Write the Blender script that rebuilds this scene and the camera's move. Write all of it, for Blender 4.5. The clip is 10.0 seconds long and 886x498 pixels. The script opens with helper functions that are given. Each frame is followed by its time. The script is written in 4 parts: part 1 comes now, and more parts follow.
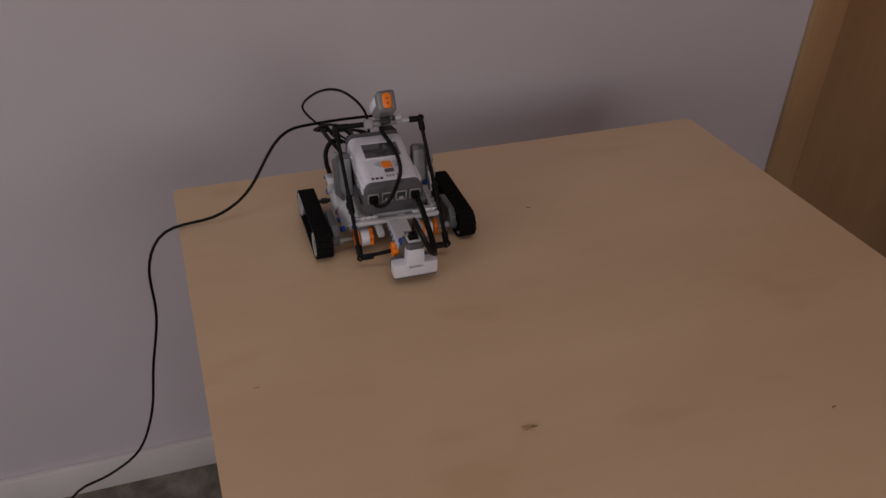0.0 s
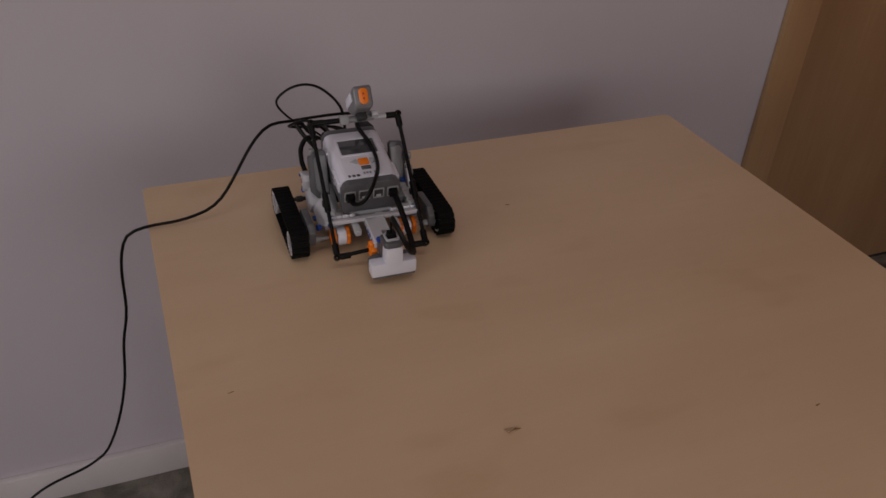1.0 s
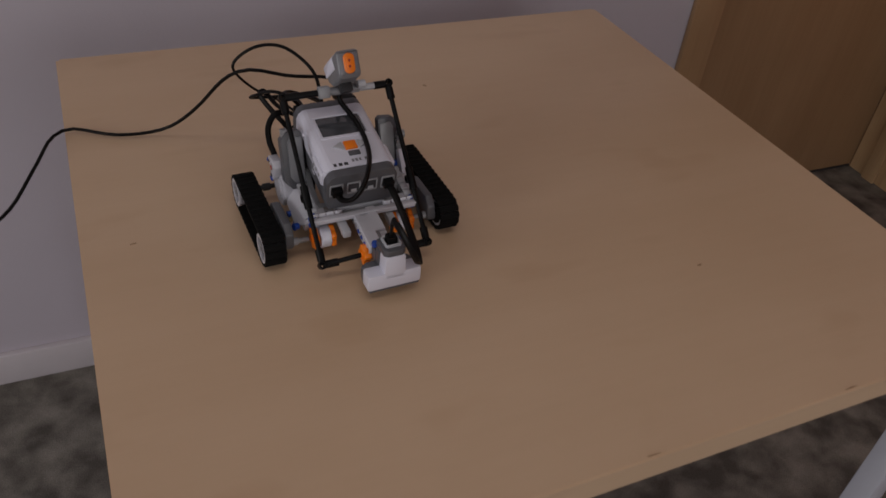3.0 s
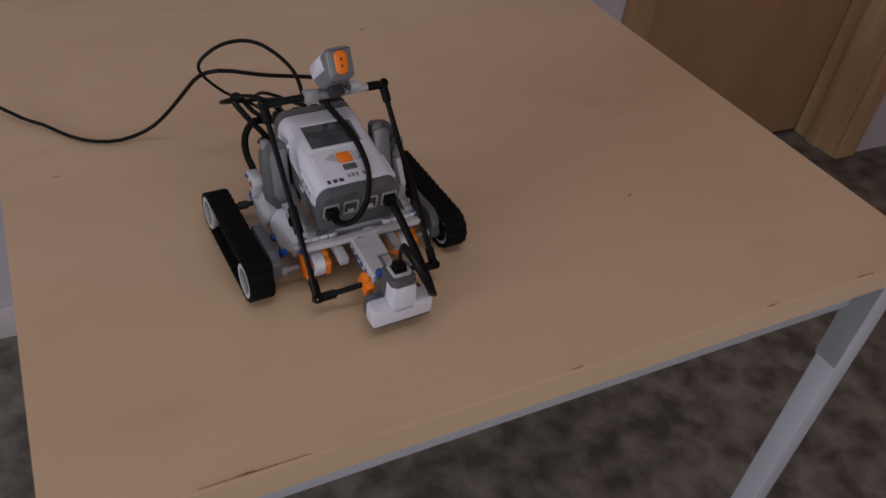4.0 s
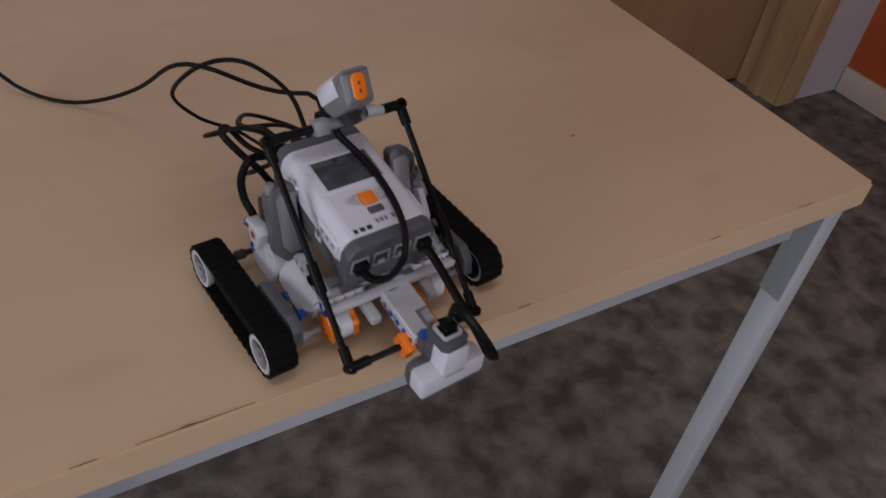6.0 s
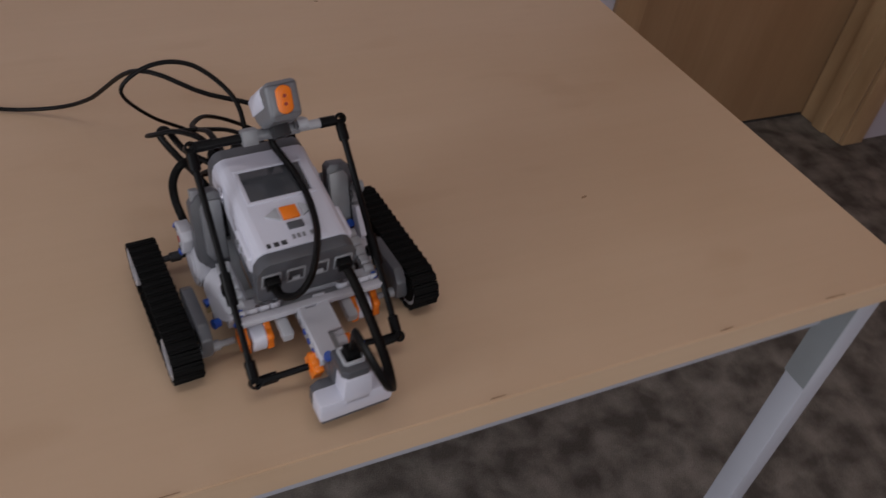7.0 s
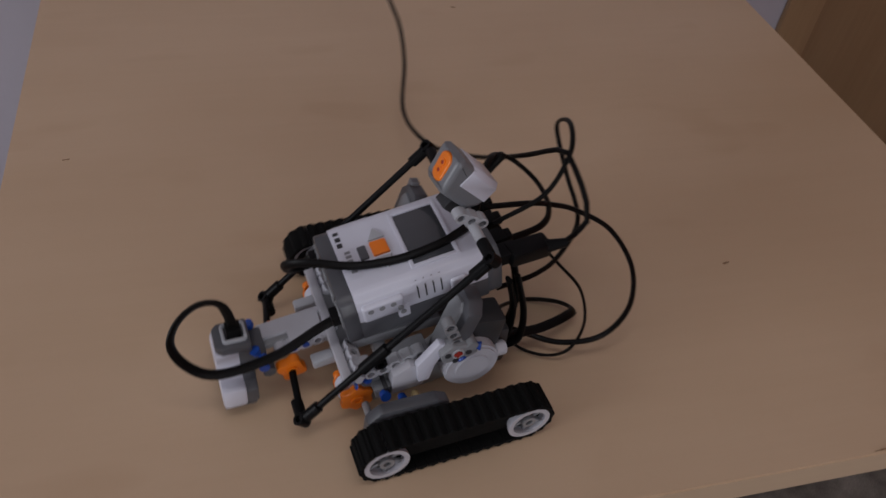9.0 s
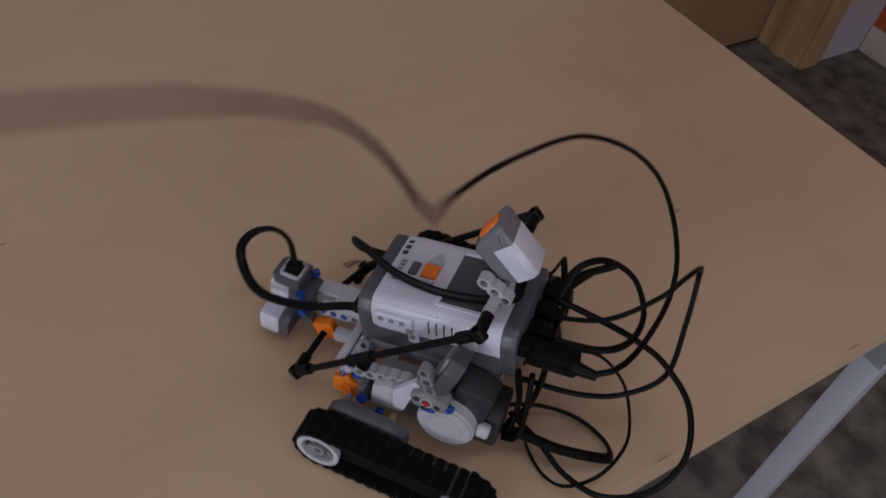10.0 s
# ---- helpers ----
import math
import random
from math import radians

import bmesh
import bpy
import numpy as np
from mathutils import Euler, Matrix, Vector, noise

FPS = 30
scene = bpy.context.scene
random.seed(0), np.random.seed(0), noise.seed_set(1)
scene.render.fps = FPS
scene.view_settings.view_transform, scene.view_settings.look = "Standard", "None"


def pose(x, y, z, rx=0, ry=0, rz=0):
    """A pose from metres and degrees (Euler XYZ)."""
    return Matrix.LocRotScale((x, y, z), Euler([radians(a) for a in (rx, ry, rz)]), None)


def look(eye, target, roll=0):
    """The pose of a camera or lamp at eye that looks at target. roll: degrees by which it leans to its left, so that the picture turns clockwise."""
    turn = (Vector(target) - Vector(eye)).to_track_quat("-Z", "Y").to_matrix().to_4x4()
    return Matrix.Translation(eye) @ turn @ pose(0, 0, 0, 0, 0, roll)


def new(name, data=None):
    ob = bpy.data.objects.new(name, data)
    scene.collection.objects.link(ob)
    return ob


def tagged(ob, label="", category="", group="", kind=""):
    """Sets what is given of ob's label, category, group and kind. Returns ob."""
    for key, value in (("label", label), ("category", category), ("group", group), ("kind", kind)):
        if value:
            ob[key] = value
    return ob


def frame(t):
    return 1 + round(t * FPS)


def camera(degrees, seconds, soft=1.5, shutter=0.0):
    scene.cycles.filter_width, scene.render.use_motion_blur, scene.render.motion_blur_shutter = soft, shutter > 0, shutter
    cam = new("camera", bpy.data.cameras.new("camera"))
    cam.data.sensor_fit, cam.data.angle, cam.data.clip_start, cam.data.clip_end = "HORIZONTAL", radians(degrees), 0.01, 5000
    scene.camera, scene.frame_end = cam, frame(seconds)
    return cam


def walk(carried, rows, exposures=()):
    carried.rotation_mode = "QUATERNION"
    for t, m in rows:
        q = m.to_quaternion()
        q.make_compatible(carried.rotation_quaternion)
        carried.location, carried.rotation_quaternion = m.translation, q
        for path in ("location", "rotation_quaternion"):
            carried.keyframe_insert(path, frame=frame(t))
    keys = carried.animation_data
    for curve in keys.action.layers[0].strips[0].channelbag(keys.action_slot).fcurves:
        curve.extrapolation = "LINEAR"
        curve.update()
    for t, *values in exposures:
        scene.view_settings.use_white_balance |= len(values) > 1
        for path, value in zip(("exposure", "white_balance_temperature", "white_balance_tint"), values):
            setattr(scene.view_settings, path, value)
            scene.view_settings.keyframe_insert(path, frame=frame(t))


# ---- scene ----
cam = camera(58.1, 10.0, soft=1.5, shutter=0.4)
walk(cam, [
    (0.0, pose(0.0094, -0.9725, 1.2961, 55.783, -1.783, -19.875)),
    (0.5, pose(0.0043, -0.9595, 1.2957, 55.557, -2.255, -20.507)),
    (1.0, pose(0.0106, -0.9555, 1.2875, 55.606, -2.552, -21.581)),
    (1.5, pose(0.0147, -0.9557, 1.2876, 55.154, -2.988, -22.868)),
    (2.0, pose(0.0263, -0.9707, 1.2789, 54.773, -3.365, -24.415)),
    (2.5, pose(0.0410, -1.0002, 1.2667, 53.534, -3.981, -25.303)),
    (3.0, pose(0.0449, -1.0350, 1.2473, 51.003, -4.869, -23.248)),
    (4.5, pose(0.0674, -1.0937, 1.1972, 50.004, -6.115, -27.801)),
    (5.0, pose(0.0630, -1.1053, 1.1888, 49.130, -5.980, -29.424)),
    (5.5, pose(0.0662, -1.0992, 1.1852, 48.273, -6.304, -30.130)),
    (7.0, pose(0.1578, -1.0441, 1.2004, 47.500, -6.825, -23.933)),
    (7.3, pose(0.2027, -1.0313, 1.2040, 47.219, -5.579, -18.142)),
    (7.5, pose(0.2030, -1.0263, 1.2057, 47.686, -5.735, -16.918)),
    (8.0, pose(0.2082, -1.0100, 1.2197, 47.873, -6.030, -15.172)),
    (8.3, pose(0.2011, -0.9881, 1.2250, 48.002, -6.002, -13.718)),
    (8.5, pose(0.1998, -0.9776, 1.2242, 47.960, -5.912, -13.402)),
    (8.7, pose(0.1948, -0.9723, 1.2127, 47.523, -5.760, -13.281)),
    (9.0, pose(0.1904, -0.9659, 1.2034, 44.620, -5.339, -13.384)),
    (9.2, pose(0.1715, -0.9546, 1.2033, 43.923, -5.155, -16.247)),
    (9.5, pose(0.1167, -0.9285, 1.2163, 43.535, -6.220, -23.846)),
    (9.7, pose(0.0960, -0.9018, 1.2170, 43.734, -5.829, -28.909)),
    (10.0, pose(0.0665, -0.8872, 1.2250, 42.868, -7.015, -31.484)),
], exposures=[(0.0, 0.06, 7330, 14.5), (3.0, 0.06, 6930, 13), (4.5, 0.36, 6520, 11), (5.5, 0.40, 6480, 11), (8.0, 0.40, 6480, 11), (8.5, 0.37, 6480, 11), (9.0, 0.17, 6400, 12), (10.0, 0.14, 6180, 12)])

# ---- light ----
world = bpy.data.worlds.new("world")
scene.world = world
world.use_nodes = True
_bg = world.node_tree.nodes["Background"]
_sky = world.node_tree.nodes.new("ShaderNodeTexSky")
_sky.sky_type, _sky.sun_disc = "NISHITA", False
_sky.sun_elevation, _sky.sun_rotation = radians(40), radians(200)
world.node_tree.links.new(_sky.outputs[0], _bg.inputs[0])
_bg.inputs[1].default_value = 0.06


LEFT, RIGHT, FRONT = -2.6, 2.43, -3.2


def area_lamp(name, m, sx, sy, watts, colour):
    data = bpy.data.lights.new(name, "AREA")
    data.shape, data.size, data.size_y, data.energy, data.color = "RECTANGLE", sx, sy, watts, colour
    ob = new(name, data)
    ob.matrix_world = m
    return ob


area_lamp("unseen_window_light", look((LEFT + 0.06, -1.5, 1.38), (0.4, -0.8, 0.9)), 1.3, 1.25, 25.5, (0.95, 0.96, 1.0))
# second window light, unseen, added to lift the table's right side
area_lamp("unseen_window_light", look((0.55, FRONT + 0.06, 1.38), (0.6, 0, 0.9)), 1.5, 1.25, 10.5, (0.95, 0.96, 1.0))
# unseen fill from overhead, added to brighten the tabletop
area_lamp("unseen_top_fill", look((0.1, -1.0, 2.62), (0.1, -1.0, 0)), 1.3, 0.25, 3.3, (1.0, 0.95, 0.92))

TABLE_Z, TABLE_W, TABLE_D, BOARD = 0.76, 0.802, 0.775, 0.027
WALL = pose(0, 0.224, 0, 0, 0, -1.0)
ROOM_H = 2.7


# ---- materials ----
def material(name, colour, rough=0.5, metal=0.0, spread=0.0, scale=20.0, bump=0.0, bump_scale=200.0, spec=0.5, coat=0.0):
    m = bpy.data.materials.new(name)
    m.use_nodes = True
    nt = m.node_tree
    b = nt.nodes["Principled BSDF"]
    b.inputs["Base Color"].default_value = (*colour, 1)
    b.inputs["Roughness"].default_value = rough
    b.inputs["Metallic"].default_value = metal
    b.inputs["Specular IOR Level"].default_value = spec
    b.inputs["Coat Weight"].default_value = coat
    co = nt.nodes.new("ShaderNodeTexCoord")
    if spread:
        n = nt.nodes.new("ShaderNodeTexNoise")
        n.inputs["Scale"].default_value = scale
        n.inputs["Detail"].default_value = 5
        r = nt.nodes.new("ShaderNodeValToRGB")
        r.color_ramp.elements[0].position, r.color_ramp.elements[1].position = 0.3, 0.7
        r.color_ramp.elements[0].color = (*[c * (1 - spread) for c in colour], 1)
        r.color_ramp.elements[1].color = (*[min(1, c * (1 + spread)) for c in colour], 1)
        nt.links.new(co.outputs["Object"], n.inputs["Vector"])
        nt.links.new(n.outputs["Fac"], r.inputs[0])
        nt.links.new(r.outputs[0], b.inputs["Base Color"])
    if bump:
        n2 = nt.nodes.new("ShaderNodeTexNoise")
        n2.inputs["Scale"].default_value = bump_scale
        n2.inputs["Detail"].default_value = 3
        bp = nt.nodes.new("ShaderNodeBump")
        bp.inputs["Strength"].default_value = bump
        bp.inputs["Distance"].default_value = 0.001
        nt.links.new(co.outputs["Object"], n2.inputs["Vector"])
        nt.links.new(n2.outputs["Fac"], bp.inputs["Height"])
        nt.links.new(bp.outputs[0], b.inputs["Normal"])
    return m


def wood(name, light, dark, axis, grain=1.0, rough=0.45, fine=0.10, stain=0.0):
    """Wood with long grain along an axis (0 x, 1 y, 2 z), broad figure and blotches."""
    m = bpy.data.materials.new(name)
    m.use_nodes = True
    nt = m.node_tree
    b = nt.nodes["Principled BSDF"]
    co = nt.nodes.new("ShaderNodeTexCoord")

    def noise_at(stretch, scale, detail, rough_=0.55):
        mp = nt.nodes.new("ShaderNodeMapping")
        s = [scale, scale, scale]
        s[axis] = scale / stretch
        mp.inputs["Scale"].default_value = s
        n = nt.nodes.new("ShaderNodeTexNoise")
        n.inputs["Scale"].default_value = 1
        n.inputs["Detail"].default_value = detail
        n.inputs["Roughness"].default_value = rough_
        nt.links.new(co.outputs["Object"], mp.inputs[0])
        nt.links.new(mp.outputs[0], n.inputs["Vector"])
        return n.outputs["Fac"]

    def mixed(a, c, fac, amount):
        mx = nt.nodes.new("ShaderNodeMix")
        mx.data_type, mx.blend_type = "RGBA", "MULTIPLY"
        mx.inputs["Factor"].default_value = amount
        nt.links.new(a, mx.inputs["A"])
        rp = nt.nodes.new("ShaderNodeValToRGB")
        rp.color_ramp.elements[0].position, rp.color_ramp.elements[1].position = 0.32, 0.68
        rp.color_ramp.elements[0].color = (*c, 1)
        rp.color_ramp.elements[1].color = (1, 1, 1, 1)
        nt.links.new(fac, rp.inputs[0])
        nt.links.new(rp.outputs[0], mx.inputs["B"])
        return mx.outputs["Result"]

    ramp = nt.nodes.new("ShaderNodeValToRGB")
    ramp.color_ramp.elements[0].position, ramp.color_ramp.elements[1].position = 0.3, 0.72
    ramp.color_ramp.elements[0].color, ramp.color_ramp.elements[1].color = (*dark, 1), (*light, 1)
    nt.links.new(noise_at(7, 9 * grain, 3), ramp.inputs[0])
    out = mixed(ramp.outputs[0], (0.80, 0.76, 0.72), noise_at(22, 160 * grain, 4), fine * 3)
    out = mixed(out, (0.86, 0.82, 0.78), noise_at(1.6, 3.3, 4), 0.7)
    if stain:
        spots = noise_at(2.2, 16, 2)
        sm = nt.nodes.new("ShaderNodeMapRange")
        sm.inputs[1].default_value, sm.inputs[2].default_value = 0.80, 0.52
        nt.links.new(spots, sm.inputs[0])
        out = mixed(out, (0.72, 0.62, 0.52), sm.outputs[0], stain)
    nt.links.new(out, b.inputs["Base Color"])
    b.inputs["Roughness"].default_value = rough
    bp = nt.nodes.new("ShaderNodeBump")
    bp.inputs["Strength"].default_value = 0.06
    bp.inputs["Distance"].default_value = 0.001
    nt.links.new(noise_at(25, 300, 3), bp.inputs["Height"])
    nt.links.new(bp.outputs[0], b.inputs["Normal"])
    return m


def carpet(name):
    m = bpy.data.materials.new(name)
    m.use_nodes = True
    nt = m.node_tree
    b = nt.nodes["Principled BSDF"]
    co = nt.nodes.new("ShaderNodeTexCoord")
    n = nt.nodes.new("ShaderNodeTexNoise")
    n.inputs["Scale"].default_value, n.inputs["Detail"].default_value, n.inputs["Distortion"].default_value = 15, 3.5, 0.2
    r = nt.nodes.new("ShaderNodeValToRGB")
    r.color_ramp.elements[0].position, r.color_ramp.elements[1].position = 0.36, 0.68
    r.color_ramp.elements[0].color, r.color_ramp.elements[1].color = (0.092, 0.084, 0.074, 1), (0.235, 0.219, 0.193, 1)
    f = nt.nodes.new("ShaderNodeTexNoise")
    f.inputs["Scale"].default_value, f.inputs["Detail"].default_value = 420, 3
    mx = nt.nodes.new("ShaderNodeMix")
    mx.data_type, mx.blend_type = "RGBA", "OVERLAY"
    mx.inputs["Factor"].default_value = 0.55
    bp = nt.nodes.new("ShaderNodeBump")
    bp.inputs["Strength"].default_value, bp.inputs["Distance"].default_value = 0.5, 0.003
    for a in (n, f):
        nt.links.new(co.outputs["Object"], a.inputs["Vector"])
    nt.links.new(n.outputs["Fac"], r.inputs[0])
    nt.links.new(r.outputs[0], mx.inputs["A"])
    nt.links.new(f.outputs["Fac"], mx.inputs["B"])
    nt.links.new(mx.outputs["Result"], b.inputs["Base Color"])
    nt.links.new(f.outputs["Fac"], bp.inputs["Height"])
    nt.links.new(bp.outputs[0], b.inputs["Normal"])
    b.inputs["Roughness"].default_value = 0.95
    b.inputs["Specular IOR Level"].default_value = 0.1
    return m


M_WALL = material("painted_plaster", (0.490, 0.452, 0.500), 0.75, spread=0.05, scale=2.2, bump=0.25, bump_scale=160)
M_WALL_ORANGE = material("orange_paint", (0.42, 0.075, 0.015), 0.6, spread=0.08, scale=3, bump=0.2, bump_scale=160)
M_CEIL = material("ceiling_paint", (0.78, 0.77, 0.76), 0.85, spread=0.03, scale=3)
M_SKIRT = material("skirting_paint", (0.575, 0.54, 0.56), 0.5, spread=0.05, scale=9)
M_SKIRT_TAN = material("beige_skirting", (0.60, 0.50, 0.42), 0.5, spread=0.06, scale=9)
M_CARPET = carpet("mottled_carpet")
M_TOP = wood("birch_top", (0.645, 0.472, 0.322), (0.610, 0.437, 0.288), 0, 1.0, 0.42, 0.03, 0.20)
M_DOOR = wood("door_veneer", (0.43, 0.275, 0.15), (0.36, 0.22, 0.115), 2, 0.8, 0.4, 0.12)
M_CASING = wood("casing_veneer", (0.57, 0.39, 0.22), (0.43, 0.28, 0.15), 2, 2.2, 0.4, 0.16)
M_STEEL = material("painted_steel", (0.43, 0.44, 0.49), 0.4, spread=0.04, scale=12, bump=0.1, bump_scale=400)
M_LEG_UPPER = material("darker_leg_grey", (0.24, 0.255, 0.265), 0.5, spread=0.05, scale=20, bump=0.1, bump_scale=400)
M_DARKWOOD = material("split_wood", (0.22, 0.125, 0.065), 0.8, spread=0.3, scale=300)
M_CHIP = material("bare_wood_chip", (0.30, 0.19, 0.115), 0.8, spread=0.25, scale=400)
M_WHITE = material("white_plastic", (0.60, 0.605, 0.69), 0.32, spread=0.03, scale=30, bump=0.05, bump_scale=500)
M_LGREY = material("light_grey_plastic", (0.40, 0.41, 0.44), 0.35, spread=0.04, scale=60, bump=0.04, bump_scale=500)
M_DGREY = material("dark_grey_plastic", (0.078, 0.08, 0.09), 0.38, spread=0.06, scale=60, bump=0.05, bump_scale=500)
M_BLACK = material("black_plastic", (0.005, 0.005, 0.0055), 0.38, spread=0.15, scale=80, spec=0.12)
M_CABLE = material("black_cable_jacket", (0.005, 0.0045, 0.0045), 0.42, spread=0.2, scale=60, bump=0.08, bump_scale=600, spec=0.12)
M_RUBBER = material("black_track_rubber", (0.005, 0.005, 0.005), 0.8, spread=0.25, scale=90, bump=0.2, bump_scale=500, spec=0.12)
M_ORANGE = material("orange_plastic", (0.86, 0.20, 0.008), 0.35, spread=0.06, scale=60)
M_BLUE = material("blue_plastic", (0.012, 0.06, 0.32), 0.35, spread=0.05, scale=60)
M_TAN = material("tan_plastic", (0.55, 0.42, 0.22), 0.4, spread=0.05, scale=60)
M_RED = material("red_plastic", (0.32, 0.03, 0.02), 0.4, spread=0.05, scale=60)
M_YELLOW = material("yellow_plastic", (0.70, 0.45, 0.02), 0.4, spread=0.05, scale=60)
M_LCD = material("display_glass", (0.05, 0.053, 0.06), 0.08, spread=0.1, scale=30, coat=0.5)
M_PALE = material("pale_grey_plastic", (0.475, 0.475, 0.52), 0.34, spread=0.03, scale=50, bump=0.04, bump_scale=500)
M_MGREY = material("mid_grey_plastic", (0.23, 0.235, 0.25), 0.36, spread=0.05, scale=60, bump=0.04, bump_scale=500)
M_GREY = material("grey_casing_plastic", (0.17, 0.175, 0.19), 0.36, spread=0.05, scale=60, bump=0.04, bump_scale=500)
M_CHAR = material("charcoal_plastic", (0.035, 0.035, 0.038), 0.42, spread=0.08, scale=60, spec=0.3)
M_PRINT = material("grey_print", (0.20, 0.20, 0.22), 0.5, spread=0.1, scale=80)
M_INK_GAPS = material("dark_print_and_gaps", (0.03, 0.03, 0.035), 0.5, spread=0.1, scale=80)
M_METAL = material("plug_metal", (0.6, 0.6, 0.62), 0.3, 1.0, spread=0.05, scale=60)


random.seed(7)


# ---- mesh helpers ----
def merge(bm, piece, m=None):
    """Adds one bmesh to another, at a pose, and frees it."""
    if m is not None:
        piece.transform(m)
    me = bpy.data.meshes.new("piece")
    piece.to_mesh(me)
    piece.free()
    bm.from_mesh(me)
    bpy.data.meshes.remove(me)
    return bm


def box(bm, size, at=(0, 0, 0), turn=(0, 0, 0), bevel=0.0, seg=2):
    p = bmesh.new()
    bmesh.ops.create_cube(p, size=1)
    p.transform(Matrix.Diagonal((*size, 1)))
    if bevel:
        bmesh.ops.bevel(p, geom=p.edges[:], offset=bevel, segments=seg, profile=0.6, affect="EDGES")
    return merge(bm, p, pose(*at, *turn))


def rod(bm, a, b, r, seg=14, r2=None, bevel=0.0):
    a, b = Vector(a), Vector(b)
    p = bmesh.new()
    bmesh.ops.create_cone(p, cap_ends=True, segments=seg, radius1=r, radius2=r if r2 is None else r2, depth=(b - a).length)
    if bevel:
        caps = [e for e in p.edges if abs(e.verts[0].co.z - e.verts[1].co.z) < 1e-6]
        bmesh.ops.bevel(p, geom=caps, offset=bevel, segments=2, affect="EDGES")
    q = (b - a).to_track_quat("Z", "Y").to_matrix().to_4x4()
    return merge(bm, p, Matrix.Translation((a + b) / 2) @ q)


def prism(bm, outline, depth, m=None, bevel=0.0, seg=2):
    """An outline in x, y, raised by a depth along z (centred)."""
    p = bmesh.new()
    lo = [p.verts.new((x, y, -depth / 2)) for x, y in outline]
    hi = [p.verts.new((x, y, depth / 2)) for x, y in outline]
    n = len(outline)
    p.faces.new(lo[::-1])
    p.faces.new(hi)
    for i in range(n):
        p.faces.new((lo[i], lo[(i + 1) % n], hi[(i + 1) % n], hi[i]))
    bmesh.ops.recalc_face_normals(p, faces=p.faces)
    if bevel:
        bmesh.ops.bevel(p, geom=p.edges[:], offset=bevel, segments=seg, profile=0.6, affect="EDGES")
    return merge(bm, p, m)


def ring(bm, r_out, r_in, depth, m, seg=24):
    """A flat ring with a hole through it, its axis along z."""
    p = bmesh.new()
    rows = []
    for r, z in ((r_in, -depth / 2), (r_out, -depth / 2), (r_out, depth / 2), (r_in, depth / 2)):
        rows.append([p.verts.new((r * math.cos(2 * math.pi * i / seg), r * math.sin(2 * math.pi * i / seg), z)) for i in range(seg)])
    for k in range(4):
        a, b = rows[k], rows[(k + 1) % 4]
        for i in range(seg):
            p.faces.new((a[i], a[(i + 1) % seg], b[(i + 1) % seg], b[i]))
    bmesh.ops.recalc_face_normals(p, faces=p.faces)
    return merge(bm, p, m)


def beam(bm, holes, m, thick=7.4, hole=2.45):
    """A studless beam: round ends, one round hole every 8 mm, along x from its first hole."""
    p = bmesh.new()
    seg = 16
    for k in range(holes):
        inner, outer = [], []
        for i in range(seg):
            a = 2 * math.pi * (i + 0.5) / seg
            c, s = math.cos(a), math.sin(a)
            q = 3.8 / max(abs(c), abs(s))
            if (k == 0 and c < 0) or (k == holes - 1 and c > 0):
                q = 3.8
            ox = c * q if abs(c * q) < 3.7 else math.copysign(4.0 if (0 < k < holes - 1 or (k == 0 and c > 0) or (k == holes - 1 and c < 0)) else 3.8, c)
            inner.append((8 * k + hole * c, hole * s))
            outer.append((8 * k + ox, s * q))
        lo_i = [p.verts.new((*v, -thick / 2)) for v in inner]
        hi_i = [p.verts.new((*v, thick / 2)) for v in inner]
        lo_o = [p.verts.new((*v, -thick / 2)) for v in outer]
        hi_o = [p.verts.new((*v, thick / 2)) for v in outer]
        for i in range(seg):
            j = (i + 1) % seg
            p.faces.new((hi_i[i], hi_o[i], hi_o[j], hi_i[j]))
            p.faces.new((lo_i[j], lo_o[j], lo_o[i], lo_i[i]))
            p.faces.new((lo_i[i], hi_i[i], hi_i[j], lo_i[j]))
            p.faces.new((lo_o[j], hi_o[j], hi_o[i], lo_o[i]))
    bmesh.ops.remove_doubles(p, verts=p.verts[:], dist=0.05)
    return merge(bm, p, m)


def smooth_path(pts, steps=8):
    """A soft curve through the points."""
    v = [Vector(q) for q in pts]
    v = [v[0] * 2 - v[1]] + v + [v[-1] * 2 - v[-2]]
    out = []
    for i in range(1, len(v) - 2):
        a, b, c, d = v[i - 1:i + 3]
        for k in range(steps):
            s = k / steps
            out.append(0.5 * (2 * b + (c - a) * s + (2 * a - 5 * b + 4 * c - d) * s * s + (3 * b - a - 3 * c + d) * s ** 3))
    out.append(v[-2])
    return out


def cord(bm, pts, wide, high, up=(0, 0, 1), steps=8):
    """A cable swept along a curve: an oval of the width and height given."""
    path = smooth_path(pts, steps)
    p = bmesh.new()
    normal = Vector(up)
    rows = []
    for i, c in enumerate(path):
        d = (path[min(i + 1, len(path) - 1)] - path[max(i - 1, 0)]).normalized()
        normal = (normal - d * normal.dot(d)).normalized()
        side = d.cross(normal)
        row = []
        for k in range(10):
            a = 2 * math.pi * (k + 0.5) / 10
            row.append(p.verts.new(c + side * (math.cos(a) * wide / 2) + normal * (math.sin(a) * high / 2)))
        rows.append(row)
    for a, b in zip(rows, rows[1:]):
        for k in range(10):
            p.faces.new((a[k], a[(k + 1) % 10], b[(k + 1) % 10], b[k]))
    p.faces.new(rows[0])
    p.faces.new(rows[-1][::-1])
    bmesh.ops.recalc_face_normals(p, faces=p.faces)
    return merge(bm, p)


